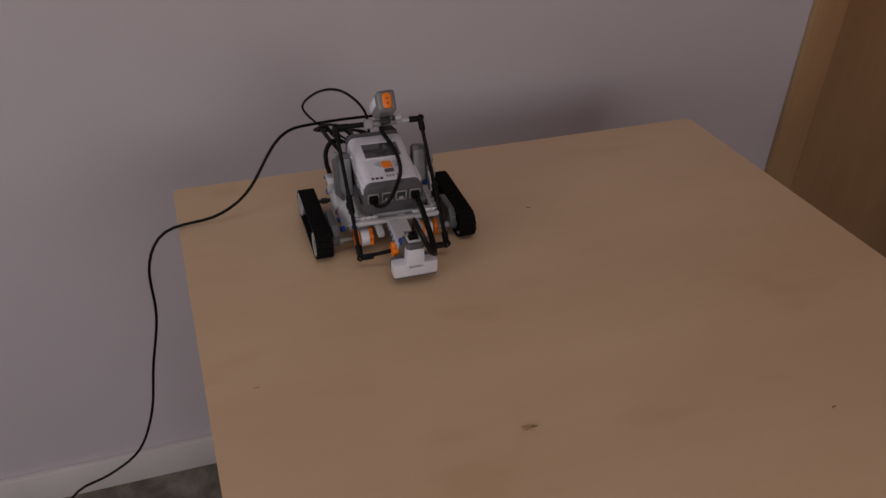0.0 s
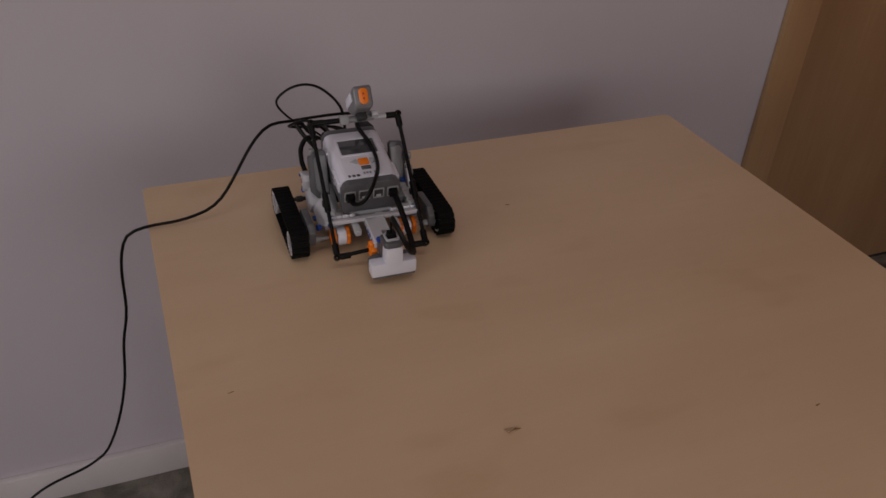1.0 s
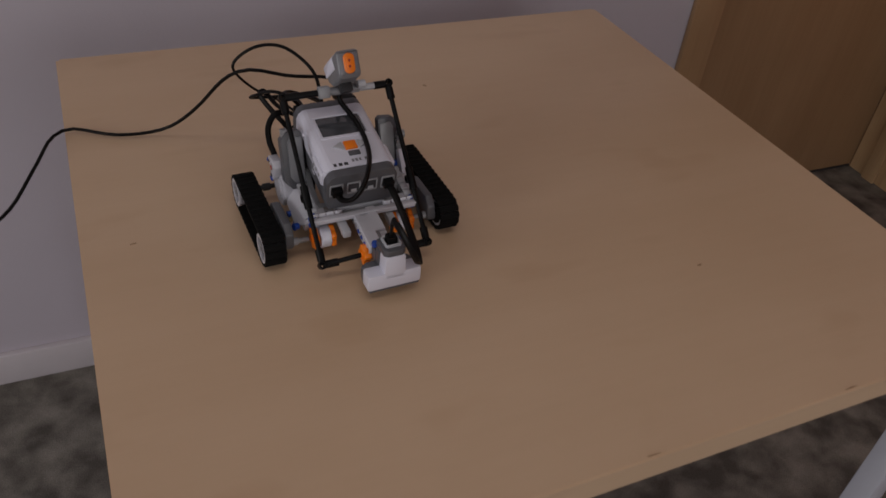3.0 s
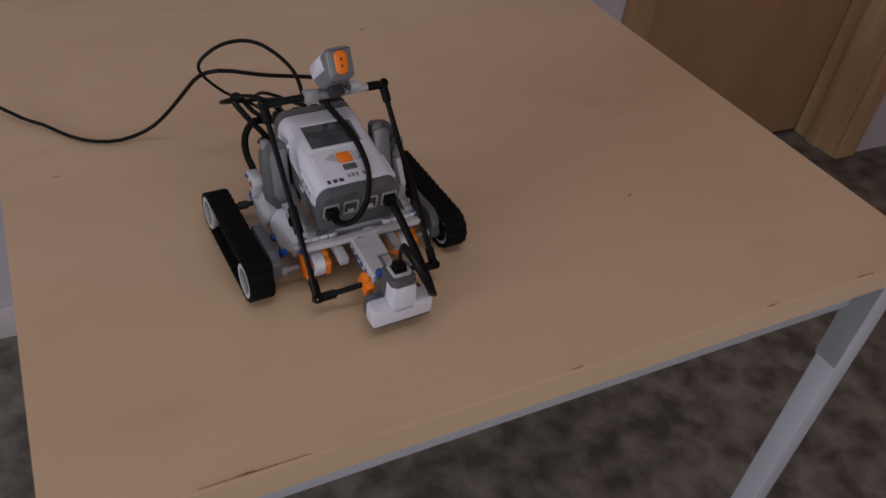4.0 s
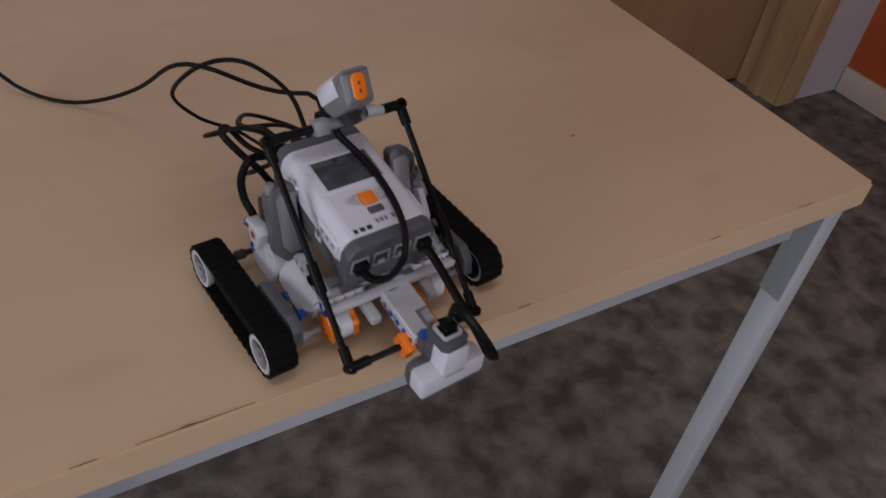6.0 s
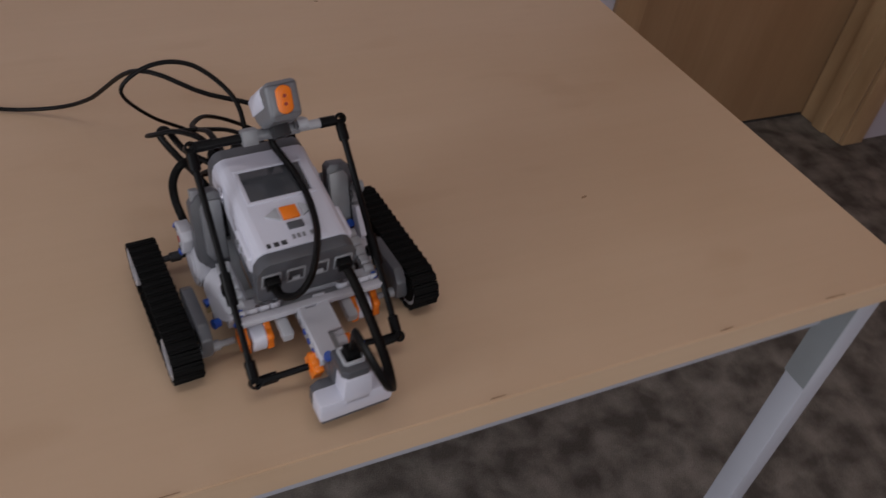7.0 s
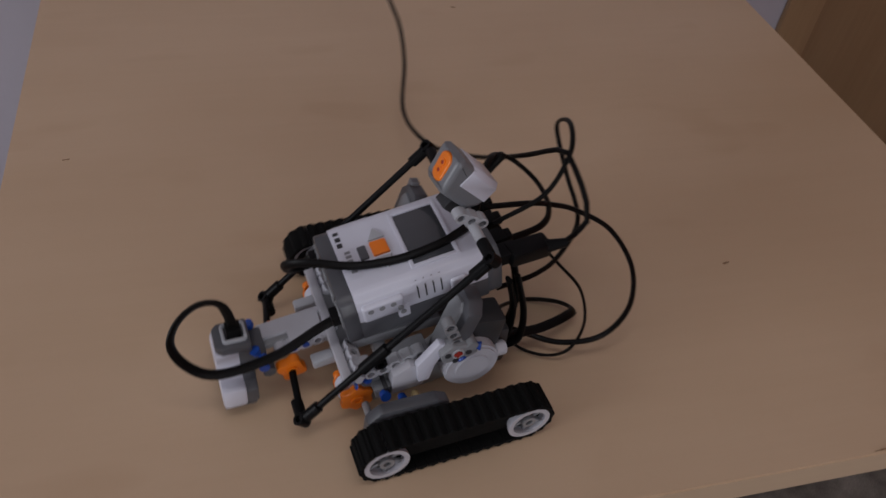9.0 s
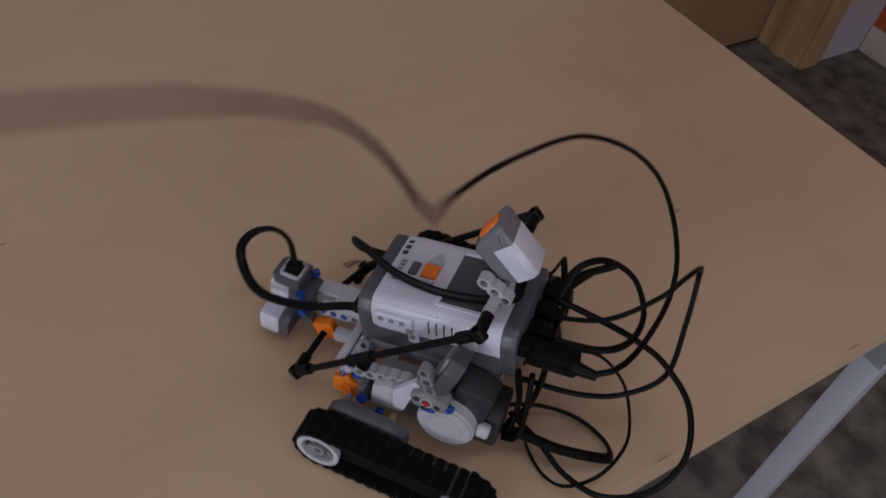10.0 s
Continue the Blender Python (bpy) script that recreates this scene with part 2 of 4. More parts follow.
def mesh_of(name, bm, mat, unit=1.0, angle=38):
    if unit != 1.0:
        bm.transform(Matrix.Scale(unit, 4))
    me = bpy.data.meshes.new(name)
    bm.to_mesh(me)
    bm.free()
    me.materials.append(mat)
    me.shade_smooth()
    me.set_sharp_from_angle(angle=radians(angle))
    return me


def part(name, bm, mat, parent, label="", unit=1.0):
    ob = new(name, mesh_of(name, bm, mat, unit))
    ob.parent = parent
    if label:
        ob["label"] = label
    return ob


def mm(name, bm, mat, parent, label=""):
    """A part drawn in millimetres."""
    return part(name, bm, mat, parent, label, 0.001)


def thing(name, bm, mat, label, category, m=None, kind="", group=""):
    ob = new(name, mesh_of(name, bm, mat))
    if m is not None:
        ob.matrix_world = m
    return tagged(ob, label, category, group, kind)


def blank(name, label, category, m):
    ob = new(name)
    ob.empty_display_size = 0.05
    ob.matrix_world = m
    return tagged(ob, label, category)


# ---- the room ----
def slab(x0, x1, y0, y1, z0, z1, bm=None, bevel=0.0):
    return box(bm if bm is not None else bmesh.new(), (x1 - x0, y1 - y0, z1 - z0), ((x0 + x1) / 2, (y0 + y1) / 2, (z0 + z1) / 2), bevel=bevel)


DOOR_L, DOOR_R, DOOR_TOP, CASE_L, CASE_R = 1.265, 2.135, 2.04, 1.192, 2.214
WIN = (-2.2, -0.8, 0.72, 2.05)

thing("floor", slab(LEFT - 0.15, RIGHT + 0.15, FRONT - 0.15, 0.6, -0.1, 0), M_CARPET, "dark brown and grey mottled carpet floor", "floor", kind="structure")
thing("ceiling", slab(LEFT - 0.15, RIGHT + 0.15, FRONT - 0.15, 0.6, ROOM_H, ROOM_H + 0.1), M_CEIL, "plain white painted ceiling", "ceiling", kind="structure")
bm = slab(LEFT - 0.2, DOOR_L, 0, 0.30, 0, ROOM_H)
slab(DOOR_R, RIGHT + 0.05, 0, 0.30, 0, ROOM_H, bm)
slab(DOOR_L, DOOR_R, 0, 0.30, DOOR_TOP, ROOM_H, bm)
thing("wall_north", bm, M_WALL, "pale grey white painted wall with faint scuffs", "wall", WALL, "structure")
thing("wall_east", slab(RIGHT, RIGHT + 0.15, FRONT, 0.195, 0, ROOM_H), M_WALL_ORANGE, "deep orange painted wall above a pale skirting", "wall", kind="structure")
bm = slab(LEFT - 0.15, LEFT, FRONT, WIN[0], 0, ROOM_H)
slab(LEFT - 0.15, LEFT, WIN[1], 0.262, 0, ROOM_H, bm)
slab(LEFT - 0.15, LEFT, WIN[0], WIN[1], 0, WIN[2], bm)
slab(LEFT - 0.15, LEFT, WIN[0], WIN[1], WIN[3], ROOM_H, bm)
thing("wall_west", bm, M_WALL, "plain pale painted wall with an unseen window opening", "wall", kind="structure")
# this wall's opening is added for the second window light
bm = slab(LEFT - 0.15, -0.2, FRONT - 0.15, FRONT, 0, ROOM_H)
slab(1.3, RIGHT + 0.15, FRONT - 0.15, FRONT, 0, ROOM_H, bm)
slab(-0.2, 1.3, FRONT - 0.15, FRONT, 0, WIN[2], bm)
slab(-0.2, 1.3, FRONT - 0.15, FRONT, WIN[3], ROOM_H, bm)
thing("wall_south", bm, M_WALL, "plain pale painted wall with an unseen window opening", "wall", kind="structure")

# skirting boards
bm = slab(LEFT, CASE_L, -0.014, 0, 0, 0.073, bevel=0.003)
thing("baseboard", bm, M_SKIRT, "white painted skirting board along the wall", "skirting", WALL, "structure")
bm = slab(RIGHT - 0.014, RIGHT, FRONT, 0.178, 0, 0.085, bevel=0.003)
thing("baseboard", bm, M_SKIRT_TAN, "beige skirting board below the orange wall", "skirting", kind="structure")

# the door in its lined opening
door = thing("door_1", slab(DOOR_L + 0.004, DOOR_R - 0.004, 0.160, 0.200, 0.006, DOOR_TOP - 0.004, bevel=0.002), M_DOOR,
             "closed brown wood-veneer door set deep in its frame", "door", WALL, "structure")
bm = slab(DOOR_L, DOOR_L + 0.0035, 0.0, 0.159, 0, DOOR_TOP - 0.001)
part("jamb", bm, M_CASING, door)
bm = slab(DOOR_R - 0.0035, DOOR_R, 0.0, 0.159, 0, DOOR_TOP - 0.001)
part("jamb", bm, M_CASING, door)
# dark brown strip stands in for the shadow line between door and jamb
bm = slab(DOOR_R - 0.0055, DOOR_R - 0.0038, 0.156, 0.1595, 0, DOOR_TOP - 0.004)
part("door_gap_shade", bm, M_DARKWOOD, door, "dark strip standing in for the shaded gap along the door edge")
part("door_stop", slab(DOOR_R - 0.016, DOOR_R - 0.004, 0.055, 0.100, 0, DOOR_TOP - 0.004, bevel=0.003), M_CASING, door)
bm = slab(DOOR_L, DOOR_R, 0.0, 0.159, DOOR_TOP - 0.0035, DOOR_TOP)
part("head_lining", bm, M_CASING, door)
part("casing", slab(CASE_L, DOOR_L + 0.002, -0.014, -0.0005, 0, DOOR_TOP + 0.07, bevel=0.004), M_DOOR, door)
part("casing", slab(DOOR_R - 0.002, CASE_R, -0.014, -0.0005, 0, DOOR_TOP + 0.07, bevel=0.004), M_CASING, door)
part("casing", slab(DOOR_L + 0.003, DOOR_R - 0.003, -0.013, -0.0005, DOOR_TOP, DOOR_TOP + 0.07, bevel=0.004), M_CASING, door)
part("threshold", slab(DOOR_L + 0.004, DOOR_R - 0.004, 0.158, 0.30, 0.0005, 0.005), M_INK_GAPS, door, "dark strip under the door")


# ---- the table ----
def build_table():
    t = blank("table", "square birch-veneer table on grey painted steel legs", "table", pose(0, -TABLE_D, 0))
    w, d, z = TABLE_W, TABLE_D, TABLE_Z
    p = bmesh.new()
    bmesh.ops.create_cube(p, size=1)
    p.transform(Matrix.Diagonal((w, d, BOARD - 0.001, 1)))
    bmesh.ops.bevel(p, geom=[e for e in p.edges if abs(e.verts[0].co.z - e.verts[1].co.z) > 1e-5], offset=0.004, segments=3, affect="EDGES")
    bmesh.ops.bevel(p, geom=[e for e in p.edges if e.verts[0].co.z > 0 and e.verts[1].co.z > 0], offset=0.0009, segments=2, affect="EDGES")
    bm = merge(bmesh.new(), p, pose(w / 2, d / 2, z - BOARD / 2))
    top = part("tabletop", bm, M_TOP, t, "pale birch veneer top with chips and stains")
    s = 0.028
    for x in (0.012 + s / 2, w - 0.012 - s / 2):
        for y in (0.008 + s / 2, d - 0.012 - s / 2):
            p = box(bmesh.new(), (s, s, z - BOARD - 0.004), (x, y, (z - BOARD) / 2 + 0.002), bevel=0.003)
            leg = part("leg", p, M_STEEL, t)
            if x > 0.4 and y < 0.1:
                # thin darker grey plate over the upper inner face of this leg
                part("leg_upper_face", slab(x - s / 2 - 0.0012, x - s / 2 + 0.002, y - s / 2 + 0.001, y + s / 2 + 0.001, 0.599, z - BOARD - 0.001), M_LEG_UPPER, leg, "darker grey upper section of the leg")
            part("foot_cap", box(bmesh.new(), (s + 0.003, s + 0.003, 0.012), (x, y, 0.006), bevel=0.002), M_BLACK, leg)
    h0, h1 = z - BOARD - 0.023, z - BOARD - 0.001
    for y, low in ((0.031, 0.060), (d - 0.036, 0.023)):
        part("rail", slab(0.012 + s, w - 0.012 - s, y, y + 0.02, z - BOARD - low, h1, bevel=0.002), M_STEEL, t)
    for x in (0.014, w - 0.034):
        part("rail", slab(x, x + 0.02, 0.008 + s, d - 0.012 - s, h0, h1, bevel=0.002), M_STEEL, t)

    def split(x, y, turn, length, wide):
        n = 9
        edge = [(length * (i / (n - 1) - 0.5), wide * 0.65 * (0.25 + random.random()) * math.sin(math.pi * (0.08 + 0.84 * i / (n - 1)))) for i in range(n)]
        outline = edge + [(a, -b * random.uniform(0.2, 0.9)) for a, b in edge[::-1]]
        part("split", prism(bmesh.new(), outline, 0.0006, pose(x, y, z + 0.0002, 0, 0, turn)), M_DARKWOOD, top, "dark split in the veneer")

    # splits along the worn front edge, knots and a lifted chip
    split(0.127, 0.0022, 0.0, 0.075, 0.0007)
    split(0.121, 0.0026, 3.0, 0.011, 0.0018)
    split(0.060, 0.0020, 0.0, 0.016, 0.0006)
    split(0.582, 0.0022, 2.0, 0.014, 0.0007)
    split(0.378, 0.0022, 0.0, 0.012, 0.0006)
    split(0.70, 0.0024, -2.0, 0.022, 0.0006)
    split(0.557, 0.179, 10.0, 0.006, 0.0014)
    split(0.432, 0.596, -20.0, 0.005, 0.0016)
    split(0.046, 0.372, 8.0, 0.006, 0.0004)
    bm = prism(bmesh.new(), [(-0.006, 0.0018), (-0.0026, -0.0029), (0.006, 0.0004), (0.0015, 0.0015)], 0.0012, pose(0.2685, 0.2455, z + 0.0021, 4, -9, -6), bevel=0.0003, seg=1)
    part("lifted_chip", bm, M_CHIP, top, "lifted brown sliver of veneer")
    split(0.274, 0.2455, -6.0, 0.009, 0.0020)
    return t


build_table()


# ---- the tracked robot; drawn in millimetres, y ahead, x to its right ----
BRICK = pose(2.8, 3.2, 76.9, -10.8, 0, 0)
TOP_H = 22.5          # the brick's upper face above its middle
TRACK_X, WHEEL_Y, WHEEL_Z, BELT_R = 87.0, 46.8, 17.7, 15.2


def star(r_out, r_in, lobes, seg=32):
    return [((r_in + (r_out - r_in) * (0.5 + 0.5 * math.cos(lobes * 2 * math.pi * i / seg))) * math.cos(2 * math.pi * i / seg),
             (r_in + (r_out - r_in) * (0.5 + 0.5 * math.cos(lobes * 2 * math.pi * i / seg))) * math.sin(2 * math.pi * i / seg)) for i in range(seg)]


def pin(parent, at, along, length=5.0, mat=None, name="pin", r=2.9):
    """A short round connector pin with a hollow end."""
    a, d = Vector(at), Vector(along).normalized()
    bm = rod(bmesh.new(), a, a + d * length, r, 12, bevel=0.5)
    rod(bm, a + d * (length - 1.2), a + d * (length + 0.3), r + 0.5, 12, bevel=0.3)
    return mm(name, bm, mat or M_BLUE, parent)


def build_brick(robot):
    m = BRICK
    bm = bmesh.new()
    side = Matrix.Rotation(radians(90), 4, "X")
    prism(bm, [(-33.0, -15), (-33.4, 1), (-31, 5), (31, 5), (33.4, 1), (33.0, -15), (30, -19), (-30, -19)], 84, m @ side, bevel=0.8, seg=1)
    # rounded grey ends that carry the sockets
    for s in (1, -1):
        low = -19 if s > 0 else -17
        prism(bm, [(-30, low), (-33, low + 5), (-34, 4), (-34, 12), (-30.5, 19), (-26, 21.5), (26, 21.5), (30.5, 19), (34, 12), (34, 4), (33, low + 5), (30, low)], 10, m @ pose(0, s * 46, 0) @ side, bevel=1.8)
    brick = mm("control_brick", bm, M_DGREY, robot, "grey and white programmable control brick")
    bm = bmesh.new()
    prism(bm, [(-33.6, 2), (-33.6, 13), (-32.0, 18.4), (-28.5, 21.6), (-25, TOP_H), (25, TOP_H), (28.5, 21.6), (32.0, 18.4), (33.6, 13), (33.6, 2), (32.5, 0), (-32.5, 0)], 83, m @ side, bevel=0.9)
    # swollen lobes on both flanks
    for s in (1, -1):
        merge(bm, box(bmesh.new(), (6, 26, 15), (s * 32.4, 26, 8.4), (0, s * 6, 0), bevel=2.2, seg=3), m)
        merge(bm, box(bmesh.new(), (5, 10, 9), (s * 32.4, -22, 9.0), (0, s * 6, 0), bevel=1.8, seg=3), m)
        merge(bm, box(bmesh.new(), (4.2, 8, 11), (s * 32.2, 14, -0.5), bevel=1.6), m)
    mm("white_cover", bm, M_WHITE, brick, "white plastic upper shell")
    mm("display", merge(bmesh.new(), box(bmesh.new(), (42, 26, 1.6), (0, -12.5, TOP_H - 0.3), bevel=0.5), m), M_LCD, brick, "dark grey blank display")
    bm = bmesh.new()
    for y, wide in ((-27.0, 48), (1.8, 48)):
        box(bm, (wide, 2.6, 1.6), (0, y, TOP_H + 0.1), bevel=0.5)
    for x in (-22.8, 22.8):
        box(bm, (2.8, 26.4, 1.6), (x, -12.6, TOP_H + 0.1), bevel=0.5)
    mm("display_frame", merge(bmesh.new(), bm, m), M_WHITE, brick)
    mm("button", merge(bmesh.new(), box(bmesh.new(), (11.5, 10.5, 2.4), (0.2, 15.4, TOP_H + 0.5), bevel=0.9), m), M_ORANGE, brick, "orange centre button")
    mm("button", merge(bmesh.new(), box(bmesh.new(), (11.0, 5.6, 2.0), (0.0, 26.0, TOP_H + 0.4), bevel=0.9), m), M_DGREY, brick, "dark grey back button")
    for s in (1, -1):
        bm = prism(bmesh.new(), [(7.6 * s, 9.6), (17.0 * s, 15.0), (7.6 * s, 20.6)][::s], 2.0, pose(0, 0, TOP_H + 0.4), bevel=0.6)
        mm("button", merge(bmesh.new(), bm, m), M_LGREY, brick, "light grey arrow button")
    # printed marks as plain bars
    for x, w in ((23.2, 2.6), (19.2, 1.2), (17.6, 2.4), (14.0, 1.4), (12.2, 2.2)):
        mm("printed_mark", merge(bmesh.new(), box(bmesh.new(), (w, 3.4, 0.3), (x - 1, 37.5, TOP_H + 0.1)), m), M_INK_GAPS, brick)
    mm("label_sticker", merge(bmesh.new(), box(bmesh.new(), (25, 7.4, 0.24), (-5, 34.8, TOP_H + 0.02)), m), M_WHITE, brick)
    for x, w in ((4.4, 2.2), (1.0, 2.4), (-2.4, 2.0), (-8.0, 2.4), (-11.4, 2.4)):
        mm("printed_mark", merge(bmesh.new(), box(bmesh.new(), (w, 3.6, 0.3), (x, 34.8, TOP_H + 0.15)), m), M_PRINT, brick)
    # loudspeaker slots on the shoulder and small side holes, solid darker pieces for their shaded depth
    for i in range(4):
        bm = box(bmesh.new(), (1.0, 0.9, 9.0), (-33.2, 3.5 - 5.0 * i, 11.0), (0, 4, 0))
        box(bm, (0.9, 0.9, 4.6), (-31.4, 3.5 - 5.0 * i, 17.6), (0, 30, 0))
        mm("speaker_slot", merge(bmesh.new(), bm, m), M_INK_GAPS, brick)
    for y, z, x in ((34, 11.5, 36.0), (27, 11.5, 36.0), (20, 11.5, 36.0), (16, 6, 36.2), (14.5, 0, 34.7)):
        for s in (1, -1):
            bm = rod(bmesh.new(), (s * x, y, z), (s * (x - 3), y, z), 1.9, 12)
            mm("side_hole", merge(bmesh.new(), bm, m), M_MGREY, brick)
    # sockets: four ahead, four at the back with plugs in them
    for i in range(4):
        x = -24.6 + 16.4 * i
        bm = bmesh.new()
        for dx, dz, sx, sz in ((0, 6.0, 12.4, 1.8), (0, -5.8, 12.4, 2.2), (-5.8, 0, 1.5, 11), (5.8, 0, 1.5, 11)):
            box(bm, (sx, 3.0, sz), (x + dx, 50.6, 5 + dz), bevel=0.4, seg=1)
        socket = mm("socket", merge(bmesh.new(), bm, m), M_MGREY, brick)
        # dark plate carries the shade inside the socket
        mm("socket_recess", merge(bmesh.new(), box(bmesh.new(), (10.2, 0.8, 9.6), (x, 51.0, 5)), m), M_INK_GAPS, brick)
        if i in (1, 2):
            mm("socket_tab", merge(bmesh.new(), box(bmesh.new(), (5, 1.6, 3), (x, 51.6, 2)), m), M_LGREY, brick)
    for i in range(4):
        x = -24.6 + 16.4 * i
        bm = box(bmesh.new(), (11.5, 15, 9), (x, -56, 4 if i else 8), bevel=1.2)
        box(bm, (8, 6, 6), (x, -65, 4 if i else 8), bevel=1.5)
        mm("rear_plug", merge(bmesh.new(), bm, m), M_BLACK, brick, "black plug in a rear socket")
    return brick


def build_motor(robot, s):
    """One drive motor: rear drum, sloping housing and round orange-faced front hub. s: 1 right, -1 left."""
    drum_z = 34 if s > 0 else 41
    bm = bmesh.new()
    outline = [(-33, 22), (-30, 48), (-12, 54), (0, 42), (20, 35), (46, 30), (54, 26), (54, 16), (46, 10), (0, 14)]
    yz = Matrix(((0, 0, 1, 0), (1, 0, 0, 0), (0, 1, 0, 0), (0, 0, 0, 1)))
    prism(bm, outline, 16, Matrix.Translation((s * 39, 0, 0)) @ yz, bevel=2.0)
    prism(bm, [(10, 30), (14, 35), (42, 31), (40, 22), (12, 24)], 7, Matrix.Translation((s * 50.2, 0, 0)) @ yz, bevel=1.2)
    # left housing's darker grey has the shade of its gaps mixed in
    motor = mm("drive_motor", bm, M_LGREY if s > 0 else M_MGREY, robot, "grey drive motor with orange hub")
    bm = rod(bmesh.new(), (s * 46, -19.5, drum_z), (s * 60.5, -19.5, drum_z), 18.5, 32, bevel=1.6)
    rod(bm, (s * 60, -19.5, drum_z), (s * 61.4, -19.5, drum_z), 11.5, 24, bevel=0.5)
    rod(bm, (s * 52, -38, 41), (s * 52, -46, 41), 5, 12, bevel=0.8)
    mm("drum", bm, M_PALE, motor, "round white motor drum")
    bm = rod(bmesh.new(), (s * 33.5, 51, 20.5), (s * 43.5, 51, 20.5), 10.5, 22, bevel=0.8)
    mm("hub_barrel", bm, M_WHITE, motor)
    for x in (31.2, 47.4):
        bm = prism(bmesh.new(), star(11.6, 9.2, 6), 4.6, pose(s * x, 51, 20.5, 0, 90, 0), bevel=0.6, seg=1)
        ring(bm, 4.2, 2.4, 6.4, pose(s * x, 51, 20.5, 0, 90, 0), 14)
        mm("hub_plate", bm, M_ORANGE, motor, "orange ribbed hub plate")
    box_ = box(bmesh.new(), (26, 26, 34), (s * 34, -38, 34), bevel=3)
    box(box_, (20, 24, 26), (s * 42, -30, 58), (8, 0, 0), bevel=2.5)
    mm("motor_tail", box_, M_CHAR, motor, "dark grey motor tail with a cable socket")
    pin(motor, (s * 54.5, 24, 21), (s, 0, 0.1), 4, M_BLUE, 'pin', 2.6)
    pin(motor, (s * 54.0, 15, 20), (s, 0, 0), 7, M_TAN, "tan_pin", 2.6)
    pin(motor, (s * 48, 44, 36), (0, 0.5, 1), 4)
    bm = beam(bmesh.new(), 5, Matrix.Translation((s * 47, 12, 52)) @ yz @ pose(0, 0, 0, 0, 0, -14), 7)
    mm("frame_beam", bm, M_LGREY, motor)
    bm = box(bmesh.new(), (9, 12, 10), (s * 40, 47, 41), bevel=1.2)
    mm("frame_block", bm, M_PALE, motor)
    return motor


def build_flank(robot, s):
    """The upright panel beside the brick, the pivot block on it, and the cover over the motor."""
    yz = Matrix(((0, 0, 1, 0), (1, 0, 0, 0), (0, 1, 0, 0), (0, 0, 0, 1)))
    face_on = pose(0, 5, 69, 16, 0, 0) @ pose(0, 0, -70) @ Matrix.Rotation(radians(90), 4, "X")
    wide = 59
    shape = [(38 * s, 42), (38 * s, 96), (41 * s, 99), ((wide - 6) * s, 98), (wide * s, 91), (wide * s, 50), ((wide - 7) * s, 42)]
    flank = mm("side_panel", prism(bmesh.new(), shape, 10, Matrix.Translation((0, -15.5, 0)) @ face_on, bevel=1.2), M_DGREY, robot, "dark grey upright side panel")
    inset = [(39 * s, 50), (39 * s, 94), ((wide - 9) * s, 95), ((wide - 6) * s, 90), ((wide - 6) * s, 56), ((wide - 10) * s, 50)]
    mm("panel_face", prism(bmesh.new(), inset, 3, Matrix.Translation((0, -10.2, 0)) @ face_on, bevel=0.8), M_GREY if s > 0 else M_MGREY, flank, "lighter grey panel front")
    if s > 0:
        mm("panel_edge", prism(bmesh.new(), [((wide - 8) * s, 92), ((wide - 8) * s, 101), ((wide - 2) * s, 101), ((wide - 2) * s, 92)], 6, Matrix.Translation((0, -15, 0)) @ face_on, bevel=1.0), M_MGREY, flank)
    if s < 0:
        bm = beam(bmesh.new(), 4, Matrix.Translation((s * 57, -9, 62)) @ yz @ pose(0, 0, 0, 0, 0, 70), 6.6)
        mm("cranked_beam", bm, M_MGREY, flank)
        bm = prism(bmesh.new(), [(-3, 66), (4, 70), (17, 52), (15, 36), (8, 36), (5, 50)], 5, Matrix.Translation((-56, 0, 0)) @ yz, bevel=1.0)
        mm("corner_bracket", bm, M_WHITE, flank, "white angled bracket")
        y0, z0, x0 = -6.5, 62.0, 59
        outline = [(-14, -3), (-9, 6), (4, 8), (11, 2), (9, -6), (-3, -8)]
    else:
        y0, z0, x0 = -20.0, 57.0, 61.5
        outline = [(-13, 2), (-10, 8), (4, 9.5), (8, 4), (5, -8), (0, -14), (-6, -14), (-8, -4)]
    bm = prism(bmesh.new(), outline, 8.6, Matrix.Translation((s * x0, y0, z0)) @ yz, bevel=1.4)
    rod(bm, (s * (x0 - 4), y0 - 9, z0 + 4), (s * (x0 + 4.6), y0 - 9, z0 + 4), 4.0, 14, bevel=0.5)
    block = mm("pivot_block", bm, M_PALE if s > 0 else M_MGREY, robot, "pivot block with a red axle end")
    ring(bm := bmesh.new(), 3.9, 2.9, 1.0, pose(s * (x0 + 4.6), y0, z0 + 1, 0, 90, 0), 16)
    mm("axle_collar", bm, M_LGREY, block)
    mm("axle_end", prism(bmesh.new(), star(2.9, 1.5, 4), 2, pose(s * (x0 + 4.6), y0, z0 + 1, 0, 90, 0)), M_RED, block, "red cross axle end")
    for dy, dz in (((6.5, 1), (-7, 0), (1, -5.5)) if s < 0 else ((-3, -10), (-9, 3))):
        # solid dark discs take the place of shaded holes
        mm("block_hole", rod(bmesh.new(), (s * (x0 + 2), y0 + dy, z0 + dz), (s * (x0 + 4.9), y0 + dy, z0 + dz), 2.0, 12), M_INK_GAPS, block)
    pin(block, (s * (x0 + 1), y0 - 12, z0 + 1), (s * 0.7, -1, 0.1), 4.0, None, "pin", 2.4)
    pin(block, (s * (x0 + 2), y0 - 3, z0 - 13 if s > 0 else z0 - 5), (s, -0.2, -0.4), 3.0, None, "pin", 2.4)
